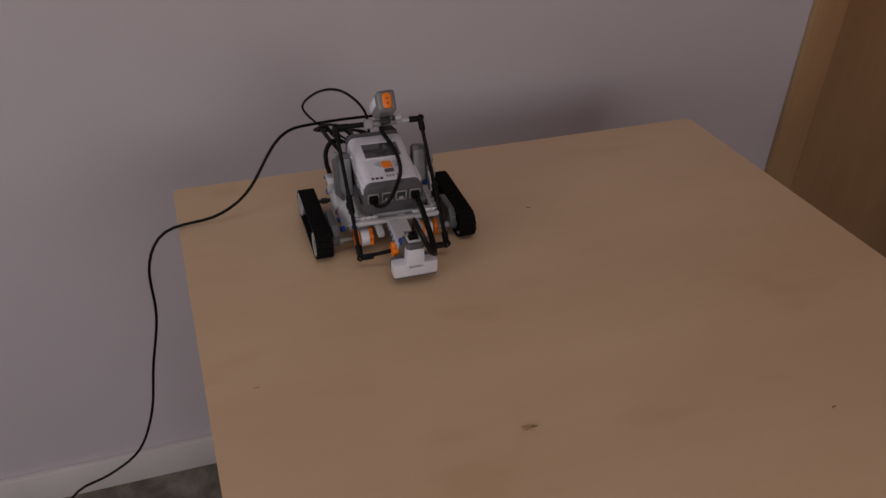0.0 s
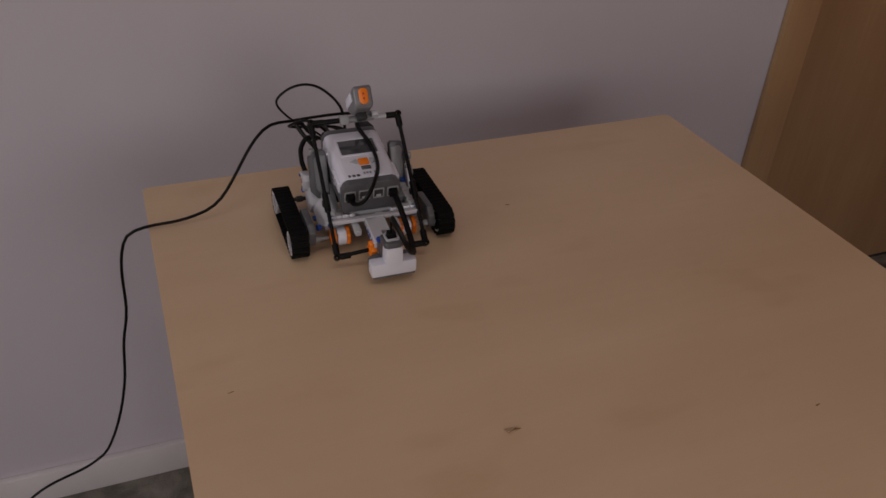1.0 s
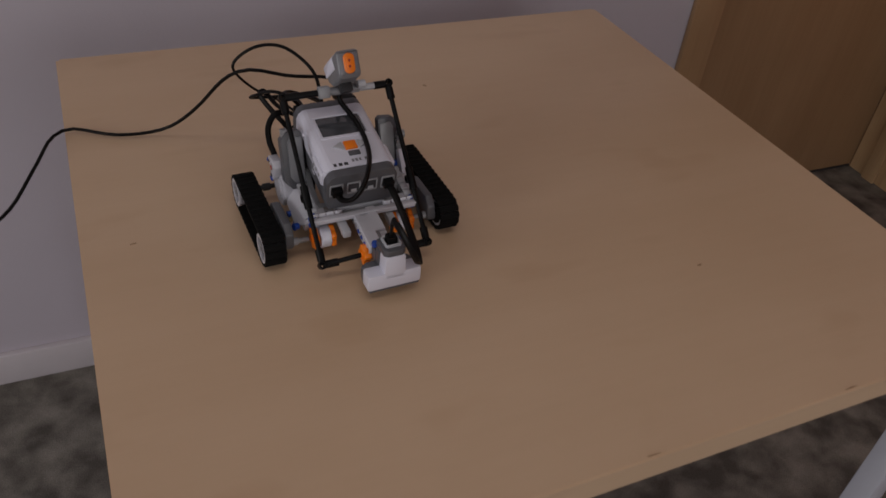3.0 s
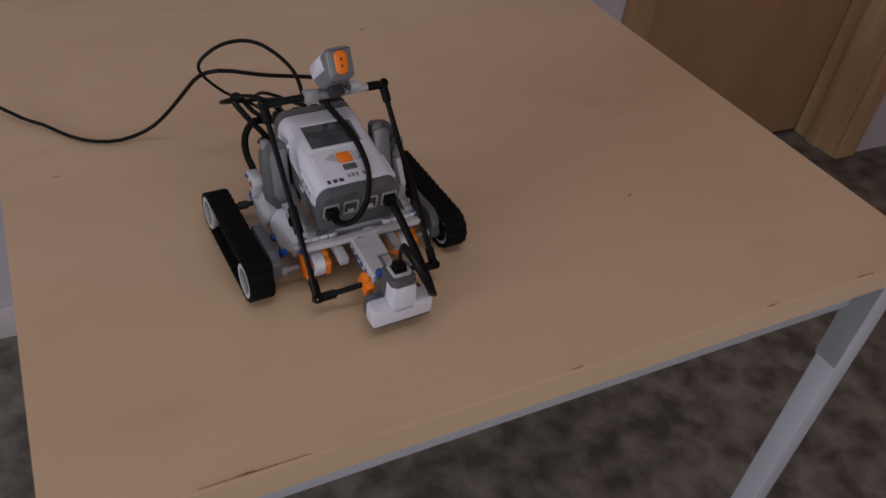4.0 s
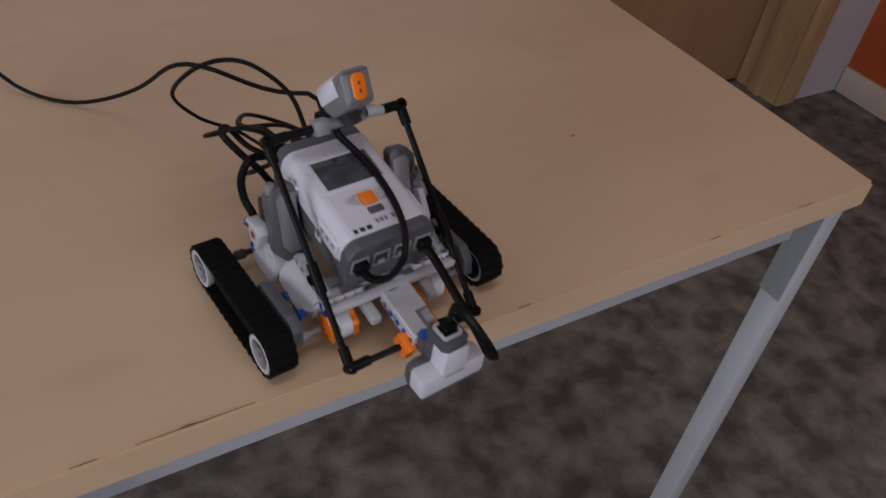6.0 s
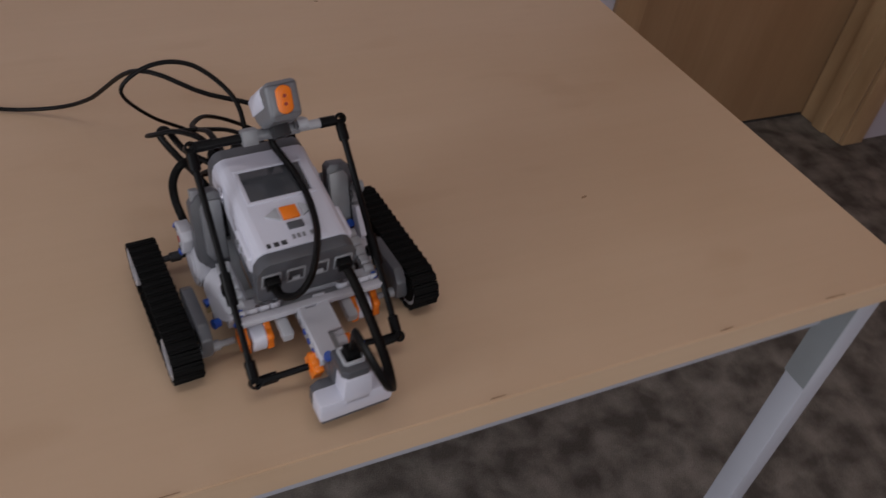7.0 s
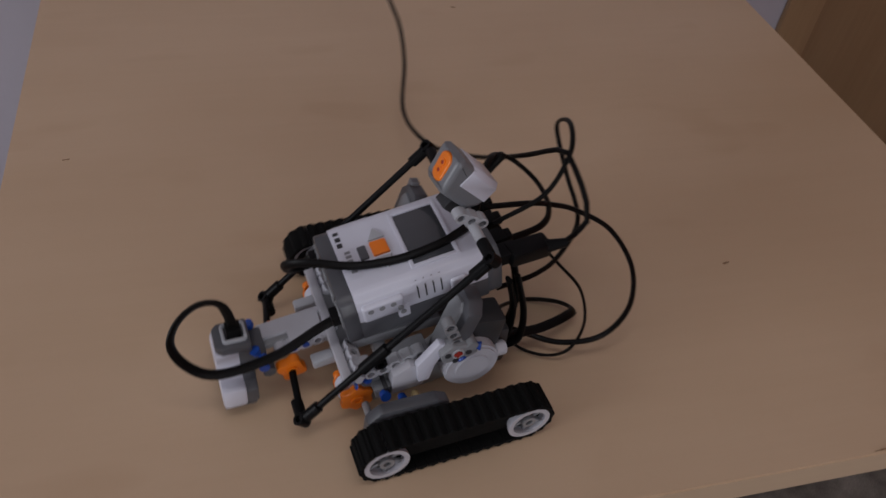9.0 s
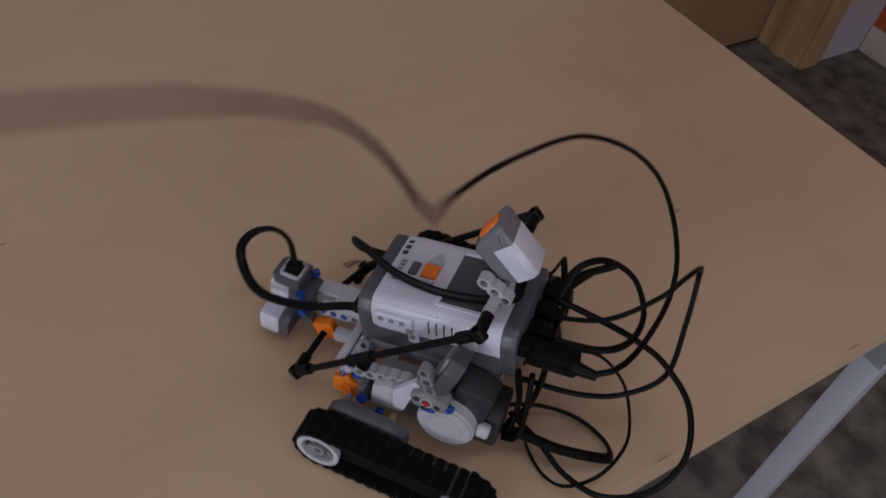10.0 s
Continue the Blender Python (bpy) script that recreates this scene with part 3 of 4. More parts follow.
    if s < 0:
        bm = prism(bmesh.new(), [(10, 29), (10, 48), (20, 51), (31, 45), (31, 26)], 9, Matrix.Translation((s * 51.5, 0, 0)) @ yz, bevel=1.0)
        plate = mm("cover_plate", bm, M_PALE, robot, "pale cover plate over the motor")
        # charcoal block drawn for the shaded gap in the plate
        mm("plate_gap", box(bmesh.new(), (10, 3, 9), (s * 51, 34, 31), (-14, 0, 0), bevel=0.6), M_CHAR, plate)
        mm("grey_box", box(bmesh.new(), (13, 26, 11), (s * 42, 18, 47), (-10, 0, 0), bevel=1.2), M_GREY, plate)
        pin(plate, (s * 55, 36, 29), (s, 0, 0.4), 5, M_BLUE, "pin", 3.0)
        pin(plate, (s * 50, 2, 52), (0.2 * s, 0.6, 1), 4, M_BLUE, "pin", 2.8)
        return
    # a flat plate that slopes outwards over the motor
    u, v = Vector((0, 1, -0.16)).normalized(), Vector((-0.64, -0.10, 0.76)).normalized()
    w = u.cross(v).normalized()
    v = w.cross(u)
    slope = Matrix(((u.x, v.x, w.x, 58), (u.y, v.y, w.y, 0), (u.z, v.z, w.z, 29), (0, 0, 0, 1)))
    bm = prism(bmesh.new(), [(-4, 6), (2, 0), (30, -1), (40, 8), (44, 24), (40, 28), (2, 28), (-4, 20)], 4, slope, bevel=1.2)
    plate = mm("sloped_fairing", bm, M_PALE, robot, "pale grey flat sloped fairing plate")
    mm("fairing_rib", prism(bmesh.new(), [(20, 10), (38, 12), (40, 24), (22, 22)], 3, slope @ pose(0, 0, 2.6), bevel=0.8), M_LGREY, plate)
    pin(plate, (57.5, 34, 25), (1, 0.3, 0.1), 5, M_BLUE, "pin", 3.2)
    pin(plate, (58, 14, 26), (1, 0.2, -0.1), 4, M_BLUE, "pin", 2.8)


def wheel_mesh(s):
    """A spoked wheel about its own centre, its axle along x; s: which side is outside."""
    rim = bmesh.new()
    ring(rim, 13.4, 11.2, 17, pose(0, 0, 0, 0, 90, 0), 28)
    ring(rim, 14.2, 11.0, 2.4, pose(s * 8.6, 0, 0, 0, 90, 0), 28)
    disc = bmesh.new()
    ring(disc, 11.3, 6.5, 3, pose(s * 3.0, 0, 0, 0, 90, 0), 24)
    for k in range(6):
        a = math.pi * k / 3
        box(disc, (4, 2.4, 9), (s * 5.0, math.sin(a) * 7.4, math.cos(a) * 7.4), (-math.degrees(a), 0, 0), bevel=0.6, seg=1)
    ring(disc, 4.6, 2.4, 10, pose(s * 4.5, 0, 0, 0, 90, 0), 16)
    return rim, disc


def build_tracks(robot):
    """Two crawler tracks: wheels, a belt core, and links that run round it. Returns the running parts by side."""
    running = {}
    yz = Matrix(((0, 0, 1, 0), (1, 0, 0, 0), (0, 1, 0, 0), (0, 0, 0, 1)))
    link_bm = box(bmesh.new(), (20, 7.0, 2.6), bevel=0.3, seg=1)
    box(link_bm, (20.4, 3.0, 2.4), (0, 0, 1.2), bevel=0.6, seg=1)
    link_me = mesh_of("track_link", link_bm, M_RUBBER, 0.001)
    for s in (1, -1):
        bm = bmesh.new()
        for y in (WHEEL_Y, -WHEEL_Y):
            prism(bm, star(10.8, 10.6, 8), 14, pose(s * (TRACK_X - 2.5), y, WHEEL_Z, 0, 90, 0))
        box(bm, (14, 2 * WHEEL_Y - 12, 13), (s * TRACK_X - s * 2, 0, WHEEL_Z), bevel=1)
        track = mm("crawler_track", bm, M_RUBBER, robot, "black rubber crawler track on grey wheels")
        for y, z, x in ((WHEEL_Y, WHEEL_Z, 52), (-WHEEL_Y, WHEEL_Z, 50 if s > 0 else 68)):
            bm = rod(bmesh.new(), (s * 78, y, z), (s * x, y, z), 2.4, 12)
            if y > 0 or s > 0:
                rod(bm, (s * 70, y, z), (s * 62, y, z), 3.8, 14, bevel=0.5)
            mm("axle", bm, M_MGREY if y > 0 else M_CHAR, track)
        bm = prism(bmesh.new(), [(0, 32), (8, 37), (44, 38), (52, 30), (53, 17), (47, 10), (36, 13), (-2, 24)], 8, Matrix.Translation((s * 71.0, 0, 0)) @ yz, bevel=1.8)
        rod(bm, (s * 68, WHEEL_Y, WHEEL_Z), (s * 76, WHEEL_Y, WHEEL_Z), 6, 18, bevel=0.6)
        mm("track_plate", bm, M_DGREY, track, "dark grey bearing plate")
        pin(track, (s * 76.2, WHEEL_Y - 3, WHEEL_Z + 4), (s, 0, 0), 0.6, M_YELLOW, "axle_stop", 2.0)
        wheels = []
        for y in (WHEEL_Y, -WHEEL_Y):
            rim, disc = wheel_mesh(s)
            w = mm("wheel", rim, M_PALE, robot, "light grey wheel rim")
            w.matrix_basis = pose(s * TRACK_X / 1000, y / 1000, WHEEL_Z / 1000)
            mm("spokes", disc, M_MGREY, w)
            wheels.append(w)
        links = []
        n = 38
        for k in range(n):
            ob = new("track_link", link_me)
            ob.parent = track
            links.append(ob)
        running[s] = (wheels, links)
    return running


def track_point(d):
    """Pose of a link at a distance (mm) round the belt, in the robot's space; d runs over the top from the back to the front."""
    straight, arc = 2 * WHEEL_Y, math.pi * BELT_R
    d %= 2 * (straight + arc)
    if d < straight:
        y, z, a = -WHEEL_Y + d, BELT_R, 0.0
    elif d < straight + arc:
        a = (d - straight) / BELT_R
        y, z = WHEEL_Y + BELT_R * math.sin(a), BELT_R * math.cos(a)
    elif d < 2 * straight + arc:
        y, z, a = WHEEL_Y - (d - straight - arc), -BELT_R, math.pi
    else:
        a = math.pi + (d - 2 * straight - arc) / BELT_R
        y, z = -WHEEL_Y + BELT_R * math.sin(a), BELT_R * math.cos(a)
    return y, WHEEL_Z + z, -math.degrees(a)


LOOP_MM = 2 * (2 * WHEEL_Y + math.pi * BELT_R)


def joint(bm, at, a_dir, b_dir):
    """A black angle connector: an eye with two stubs."""
    at = Vector(at)
    ring(bm, 4.0, 2.3, 7.6, Matrix.Translation(at) @ Vector(a_dir).cross(Vector(b_dir)).to_track_quat("Z", "Y").to_matrix().to_4x4(), 18)
    for d in (a_dir, b_dir):
        d = Vector(d).normalized()
        rod(bm, at + d * 3.2, at + d * 15, 3.7, 14, bevel=0.5)


def build_cage(robot):
    """The two slanting axles, their corner joints, and the crossbars."""
    for s in (1, -1):
        lo, hi = Vector((s * 51.5, 86.5, 17)), Vector((s * 51.5, -24.5, 127))
        up = (hi - lo).normalized()
        bm = rod(bmesh.new(), lo, hi, 2.3, 12)
        rod(bm, lo + up * 52, lo + up * 74, 3.7, 14, bevel=0.5)
        ring(bm, 4.0, 2.3, 7.4, Matrix.Translation(lo + up * 63 + Vector((0, -3, -3))) @ pose(0, 0, 0, 0, 90, 0), 16)
        joint(bm, lo, up, (-s, 0, 0))
        joint(bm, hi, -up, (-s, 0, 0))
        end = Vector((s * 13.5, 93, 25)) if s > 0 else Vector((s * 13.5, 84, 21))
        rod(bm, lo, end, 2.3, 12)
        if s > 0:
            rod(bm, hi, hi + Vector((-34, 0, 0)), 3.1, 12, bevel=0.4)
        cage = mm("cage_bar", bm, M_BLACK, robot, "black slanting axle with corner joints")
        knob = bmesh.new()
        prism(knob, star(10.0, 7.0, 4), 6.5, pose(end.x, end.y, end.z, 0, 90, 0) @ pose(0, 0, 0, 0, 0, 20), bevel=0.8)
        ring(knob, 4.4, 2.4, 8.5, pose(end.x, end.y, end.z, 0, 90, 0), 14)
        mm("knob_wheel", knob, M_ORANGE, robot, "orange four-lobed knob wheel")
    # grey half of the top crossbar with its connector
    bm = rod(bmesh.new(), (18, -24.5, 127), (-22, -24.5, 127), 4.0, 16, bevel=0.6)
    box(bm, (11, 8, 11), (13, -23, 128), (20, 0, 0), bevel=1.6)
    bar = mm("crossbar", bm, M_MGREY, robot, "grey crossbar under the sensor head")
    mm("crossbar_end", rod(bmesh.new(), (-20, -24.5, 127), (-40, -24.5, 127), 3.3, 14), M_LGREY, bar, "pale grey half of the crossbar")
    beam_bm = beam(bmesh.new(), 3, pose(-21, -30, 128, 0, -90, 0) @ pose(0, 0, 0, 0, 0, 62), 6.8)
    mm("bracket", beam_bm, M_LGREY, bar)


HEAD = pose(-5.5, -18.5, 152.5, 45, 0, 5)
FACE = HEAD @ pose(0, 13.2, -0.5, -21, 0, 0)


def build_head(robot):
    """Sensor head: grey casing tilted up with a slanted front, white wrapping shell, orange oval face."""
    yz = Matrix(((0, 0, 1, 0), (1, 0, 0, 0), (0, 1, 0, 0), (0, 0, 0, 1)))
    along = Matrix.Rotation(radians(90), 4, "X")
    bm = prism(bmesh.new(), [(-22, -5), (-22, 8), (-19, 11.2), (14, 11.6), (17.0, 9.2), (10.6, -9.5), (7.5, -12), (-15, -12)], 22.0, HEAD @ yz, bevel=4.2, seg=4)
    head = mm("sensor_head", bm, M_GREY, robot, "grey and white sensor head with orange face")
    rim = [(-11.6, -1.5), (-11.6, 8.6), (-8.6, 12.0), (8.6, 12.0), (11.6, 8.6), (11.6, -1.5)]
    bm = prism(bmesh.new(), rim + [(x * 0.88, z - (0.8 if z > 0 else 0)) for x, z in rim[::-1]], 25, HEAD @ pose(0, -8.6, 0) @ along, bevel=0.35, seg=1)
    mm("shell", bm, M_WHITE, head, "white wrapping cover")
    oval = [(5.5 * math.cos(a * math.pi / 12), (4.6 * math.sin(a * math.pi / 12)) + (4.6 if a < 12 else -4.6)) for a in range(24)]
    bm = prism(bmesh.new(), oval, 4.6, FACE @ pose(0, -0.9, 0, -90, 0, 0), bevel=1.3, seg=3)
    mm("face", bm, M_ORANGE, head, "orange oval sensor face")
    for z in (2.6, -2.6):
        bm = ring(bmesh.new(), 2.4, 1.3, 1.2, FACE @ pose(0, 1.3, z, -90, 0, 0), 16)
        mm("lens_ring", bm, M_ORANGE, head)
        mm("lens", rod(bmesh.new(), FACE @ Vector((0, 0.6, z)), FACE @ Vector((0, 1.6, z)), 1.2, 12), M_RED, head, "dark red lens")
    bm = box(bmesh.new(), (11, 9, 12), (0, -11, -14), bevel=1.2)
    mm("neck", merge(bmesh.new(), bm, HEAD), M_CHAR, head)


def build_arm(robot):
    """The boom ahead of the brick, the cross beam, and the nose sensor that looks down."""
    bm = box(bmesh.new(), (102, 6.0, 5.0), (0, 57.4, 43.6), bevel=1.4)
    cross = mm("cross_beam", bm, M_PALE, robot, "pale grey cross beam below the sockets")
    mm("beam_core", box(bmesh.new(), (94, 7, 4.0), (0, 51.5, 41.0)), M_MGREY, cross)
    for s in (1, -1):
        bm = beam(bmesh.new(), 4, pose(s * 36 - 12, 49.8, 43.5) @ pose(0, 0, 0, 25, 0, 0), 6.4, 2.3)
        end = mm("beam_end", bm, M_PALE, cross)
        for k in range(4):
            x = s * 36 - 12 + 8 * k
            if abs(x) > 44:
                pin(end, (x, 50.4, 45.0), (0, 0.42, 0.9), 1.6, M_BLUE, "pin", 2.2)
            else:
                mm("hole_shade", rod(bmesh.new(), (x, 49.2, 42.4), (x, 49.9, 43.9), 2.2, 12), M_GREY, end)
    for s in (1, -1):
        pin(cross, (s * 50, 52, 38), (0, 1, 0), 1.0, M_BLUE)
        bm = box(bmesh.new(), (7.4, 30, 7.4), (s * 23, 58, 36), (-8, 0, 0), bevel=1.6)
        rod(bm, (s * 19, 68, 34.6), (s * 27, 68, 34.6), 3.0, 12, bevel=0.4)
        mm("side_boom", bm, M_LGREY, robot, "short light grey side boom")
    tilt = -9
    bm = bmesh.new()
    top = pose(1, 58, 42.6, tilt, 0, 0)
    prism(bm, [(-11, -6), (-11, 25), (-1, 25), (-1, 43), (11, 43), (11, -4), (6, -4), (6, 3), (-2, 3), (-2, -6)], 5.6, top, bevel=0.7, seg=1)
    merge(bm, beam(bmesh.new(), 6, top @ pose(8.2, 0, -4) @ pose(0, 0, 0, 0, 0, 90) @ pose(0, 0, 0, 90, 0, 0), 6.6))
    merge(bm, beam(bmesh.new(), 5, top @ pose(-8.2, 0, -4) @ pose(0, 0, 0, 0, 0, 90) @ pose(0, 0, 0, 90, 0, 0), 6.6))
    boom = mm("boom", bm, M_PALE, robot, "flat pale grey front boom with a notch")
    mm("boom_filler", box(bmesh.new(), (9, 40, 5), (0.5, 84, 36.4), (tilt, 0, 0), bevel=0.8), M_MGREY, boom)
    for y in (16, 24, 32):
        for x, d in ((11.2, 1), (-11.2, -1)):
            a = top @ Vector((x, y, -4))
            pin(boom, a, (d, 0, 0), 0.7, M_BLUE, "pin", 1.8)
    for x, y, z, d in ((9, 104, 42, (0, 0.4, 1)), (-12, 104, 41, (0, 0.4, 1)), (-14, 101, 32, (-1, 0, 0)), (-14, 101, 40, (-1, 0, 0))):
        pin(boom, (x, y, z), d, 4)
    bm = box(bmesh.new(), (22, 10, 14), (-1, 103, 33), bevel=2)
    rod(bm, (-16, 98, 24), (-9, 98, 24), 4, 14)
    mm("nose_mount", bm, M_DGREY, robot, "dark grey mount behind the nose sensor")
    # nose sensor: white ahead, grey behind, wide foot
    bm = bmesh.new()
    turn = Matrix.Rotation(radians(90), 4, "X")
    prism(bm, [(-10.5, 20), (-9.5, 46), (9.5, 46), (10.5, 20)], 15, Matrix.Translation((-1.5, 120.5, 0)) @ turn, bevel=2.4)
    prism(bm, [(-25.5, 11), (-25.5, 28), (25.5, 28), (25.5, 11)], 15, Matrix.Translation((-1.5, 120.5, 0)) @ turn, bevel=2.8)
    nose = mm("nose_sensor", bm, M_WHITE, robot, "white sensor with a wide foot, looking down")
    nose.location = (0, 0.001, 0)
    bm = bmesh.new()
    prism(bm, [(-11, 14), (-10.5, 46), (10.5, 46), (11, 14)], 9, Matrix.Translation((-1.5, 109.5, 0)) @ turn, bevel=2.0)
    prism(bm, [(-24.5, 12), (-24.5, 24), (-19, 28), (19, 28), (24.5, 24), (24.5, 12)], 8, Matrix.Translation((-1.5, 110, 0)) @ turn, bevel=1.6)
    box(bm, (48, 20, 2.8), (-1.5, 117.5, 10.4), bevel=1.2)
    prism(bm, [(-10.5, -11), (-10.5, 7), (-7, 10.5), (7, 10.5), (10.5, 7), (10.5, -11)], 7, pose(-1.5, 116.5, 48.5), bevel=1.5)
    mm("nose_back", bm, M_DGREY, nose, "dark grey rear half of the sensor")
    bm = bmesh.new()
    for dx, dy, sx, sy in ((0, 6.5, 13, 2), (0, -6.5, 13, 2), (-6.5, 0, 2, 13), (6.5, 0, 2, 13)):
        box(bm, (sx, sy, 3), (-1.5 + dx, 114.5 + dy, 53), bevel=0.5, seg=1)
    mm("nose_socket", bm, M_LGREY, nose)
    box_ = box(bmesh.new(), (9, 9, 9), (-1.5, 114.5, 55), bevel=1)
    mm("plug", box_, M_BLACK, nose)
    # frame under the brick
    bm = bmesh.new()
    box(bm, (50, 60, 9), (0, 18, 45), (-4, 0, 0), bevel=2)
    box(bm, (30, 40, 16), (0, -20, 38), bevel=2)
    box(bm, (84, 8, 8), (0, 30, 36), bevel=1)
    box(bm, (84, 8, 8), (0, -30, 30), bevel=1)
    mm("chassis", bm, M_LGREY, robot, "light grey chassis beams under the brick")


def build_cables(robot):
    """Flat sensor and motor leads that ride with the robot."""
    flat = (7.0, 3.0)
    up = (0, 0, 1)

    def lead(name, pts, size, label, normal=up):
        return mm(name, cord(bmesh.new(), pts, *size, up=normal), M_CABLE, robot, label)

    a = lead("head_cable", [(27, 54, 70), (25.5, 66, 69), (19, 76, 76), (11, 78, 89), (2, 66, 96.5), (-8, 42, 97), (-12.5, 16, 100), (-12, -6, 104), (-9, -22, 107.5), (-6, -33, 113), (-6, -34, 128)], (6.4, 4.6),
             "flat black lead arching over the brick")
    mm("plug", merge(bmesh.new(), box(bmesh.new(), (9.6, 8, 8), (24.6, 53, 5), bevel=1), BRICK), M_BLACK, a)
    b = lead("nose_cable", [(-22, 54, 71), (-23.5, 68, 66), (-25, 92, 53), (-23.5, 119, 44), (-19.5, 136, 42.5), (-13, 148, 51), (-7.4, 151.8, 63), (-2.2, 144.8, 75), (0.6, 132, 82), (0, 120, 78), (-1.5, 114.5, 57)], flat,
             "flat black lead looping up to the nose sensor")
    mm("plug", merge(bmesh.new(), box(bmesh.new(), (9.6, 8, 8), (-24.6, 53, 5), bevel=1), BRICK), M_BLACK, b)
    # at the back
    lead("motor_cable", [(-24, -48, 34), (0, -70, 13), (8, -95, 4), (-1, -116, 5), (-15, -122, 10), (-25, -108, 17), (-30, -88, 19), (-32, -69, 22), (-36, -52, 27)], (7.2, 3.0), "flat black motor lead folded back on itself", (1, 0, 0.3))
    lead("motor_cable", [(22, -56, 94), (22, -91, 89), (26, -112, 79), (24, -131, 71), (8, -153, 61), (-17, -161, 45), (-41, -148, 33), (-51, -123, 22), (-41, -98, 12), (-28, -76, 15), (-27, -53, 32)], (4.8, 3.4), "black lead in a wide loop behind the robot")
    lead("motor_cable", [(-24, -58, 90), (6, -73, 71), (26, -93, 53), (28, -113, 35), (15, -124, 25), (-10, -128, 24), (-35, -119, 20), (-48, -102, 12), (-43, -87, 4), (-29, -71, 4), (-26, -60, 30)], (3.8, 2.2), "thin black lead dropping to the table")
    lead("sensor_cable", [(21, -55, 92), (36, -59, 108), (50, -70, 110), (62, -83, 101), (63, -98, 91), (46, -109, 83), (22, -106, 82), (3, -90, 86), (-6, -59, 89)], (4.8, 3.4), "black lead rising in a ring behind the head")
    lead("loop_cable", [(4, -54, 96), (2, -86, 115), (18, -109, 130), (37, -120, 134), (58, -128, 126), (72, -132, 108), (53, -136, 81), (24, -135, 61), (5, -113, 50), (-11, -86, 55), (-21, -51, 62)], (3.6, 2.8), "black lead standing in a tall loop")
    lead("loop_cable", [(30, -50, 90), (46, -64, 97), (54, -80, 106), (59, -79, 103), (52, -68, 92), (42, -58, 80), (34, -52, 66)], (5.6, 3.0), "thick black lead bent back beside the brick")
    lead("loop_cable", [(58, -30, 56), (60, -34, 65), (61, -44, 72), (60, -48, 86), (52, -50, 97), (38, -56, 92)], (6.0, 2.4), "flat black lead down to the side pivot", (0, 1, 0))
    lead("rear_cable", [(-34, -50, 84), (-36, -56, 60), (-36, -56, 34), (-30, -52, 16)], (8.0, 3.6), "black leads bundled down the back", (0, -1, 0))
    lead("rear_cable", [(-8, -60, 88), (-18, -64, 70), (-28, -62, 48), (-33, -54, 30)], (8.0, 4.0), "black leads bundled down the back", (0, -1, 0))
    lead("rear_cable", [(-30, -58, 82), (-40, -62, 58), (-42, -62, 34), (-38, -54, 22)], (7.0, 3.6), "black leads bundled down the back", (0, -1, 0))
    lead("rear_cable", [(8, -60, 88), (14, -65, 66), (24, -62, 44), (32, -54, 32)], (8.0, 4.0), "black leads bundled down the back", (0, -1, 0))
    bm = box(bmesh.new(), (14, 30, 11), (-22.5, -66, 95), (3, 0, 8), bevel=2.6)
    rod(bm, (-24, -78, 96), (-26, -92, 98), 4.6, 12, r2=2.8)
    p = mm("usb_plug", bm, M_BLACK, robot, "thick black plug in the back of the brick")
    mm("plug_shell", box(bmesh.new(), (11, 8, 9), (-21, -50, 94), (3, 0, 8), bevel=0.6), M_METAL, p)


robot = blank("tracked_robot", "white and grey plastic brick robot on black crawler tracks", "toy robot", pose(0, 0, 0))
build_brick(robot)
for side in (1, -1):
    build_motor(robot, side)
    build_flank(robot, side)
RUNNING = build_tracks(robot)
build_cage(robot)
build_head(robot)
build_arm(robot)
build_cables(robot)


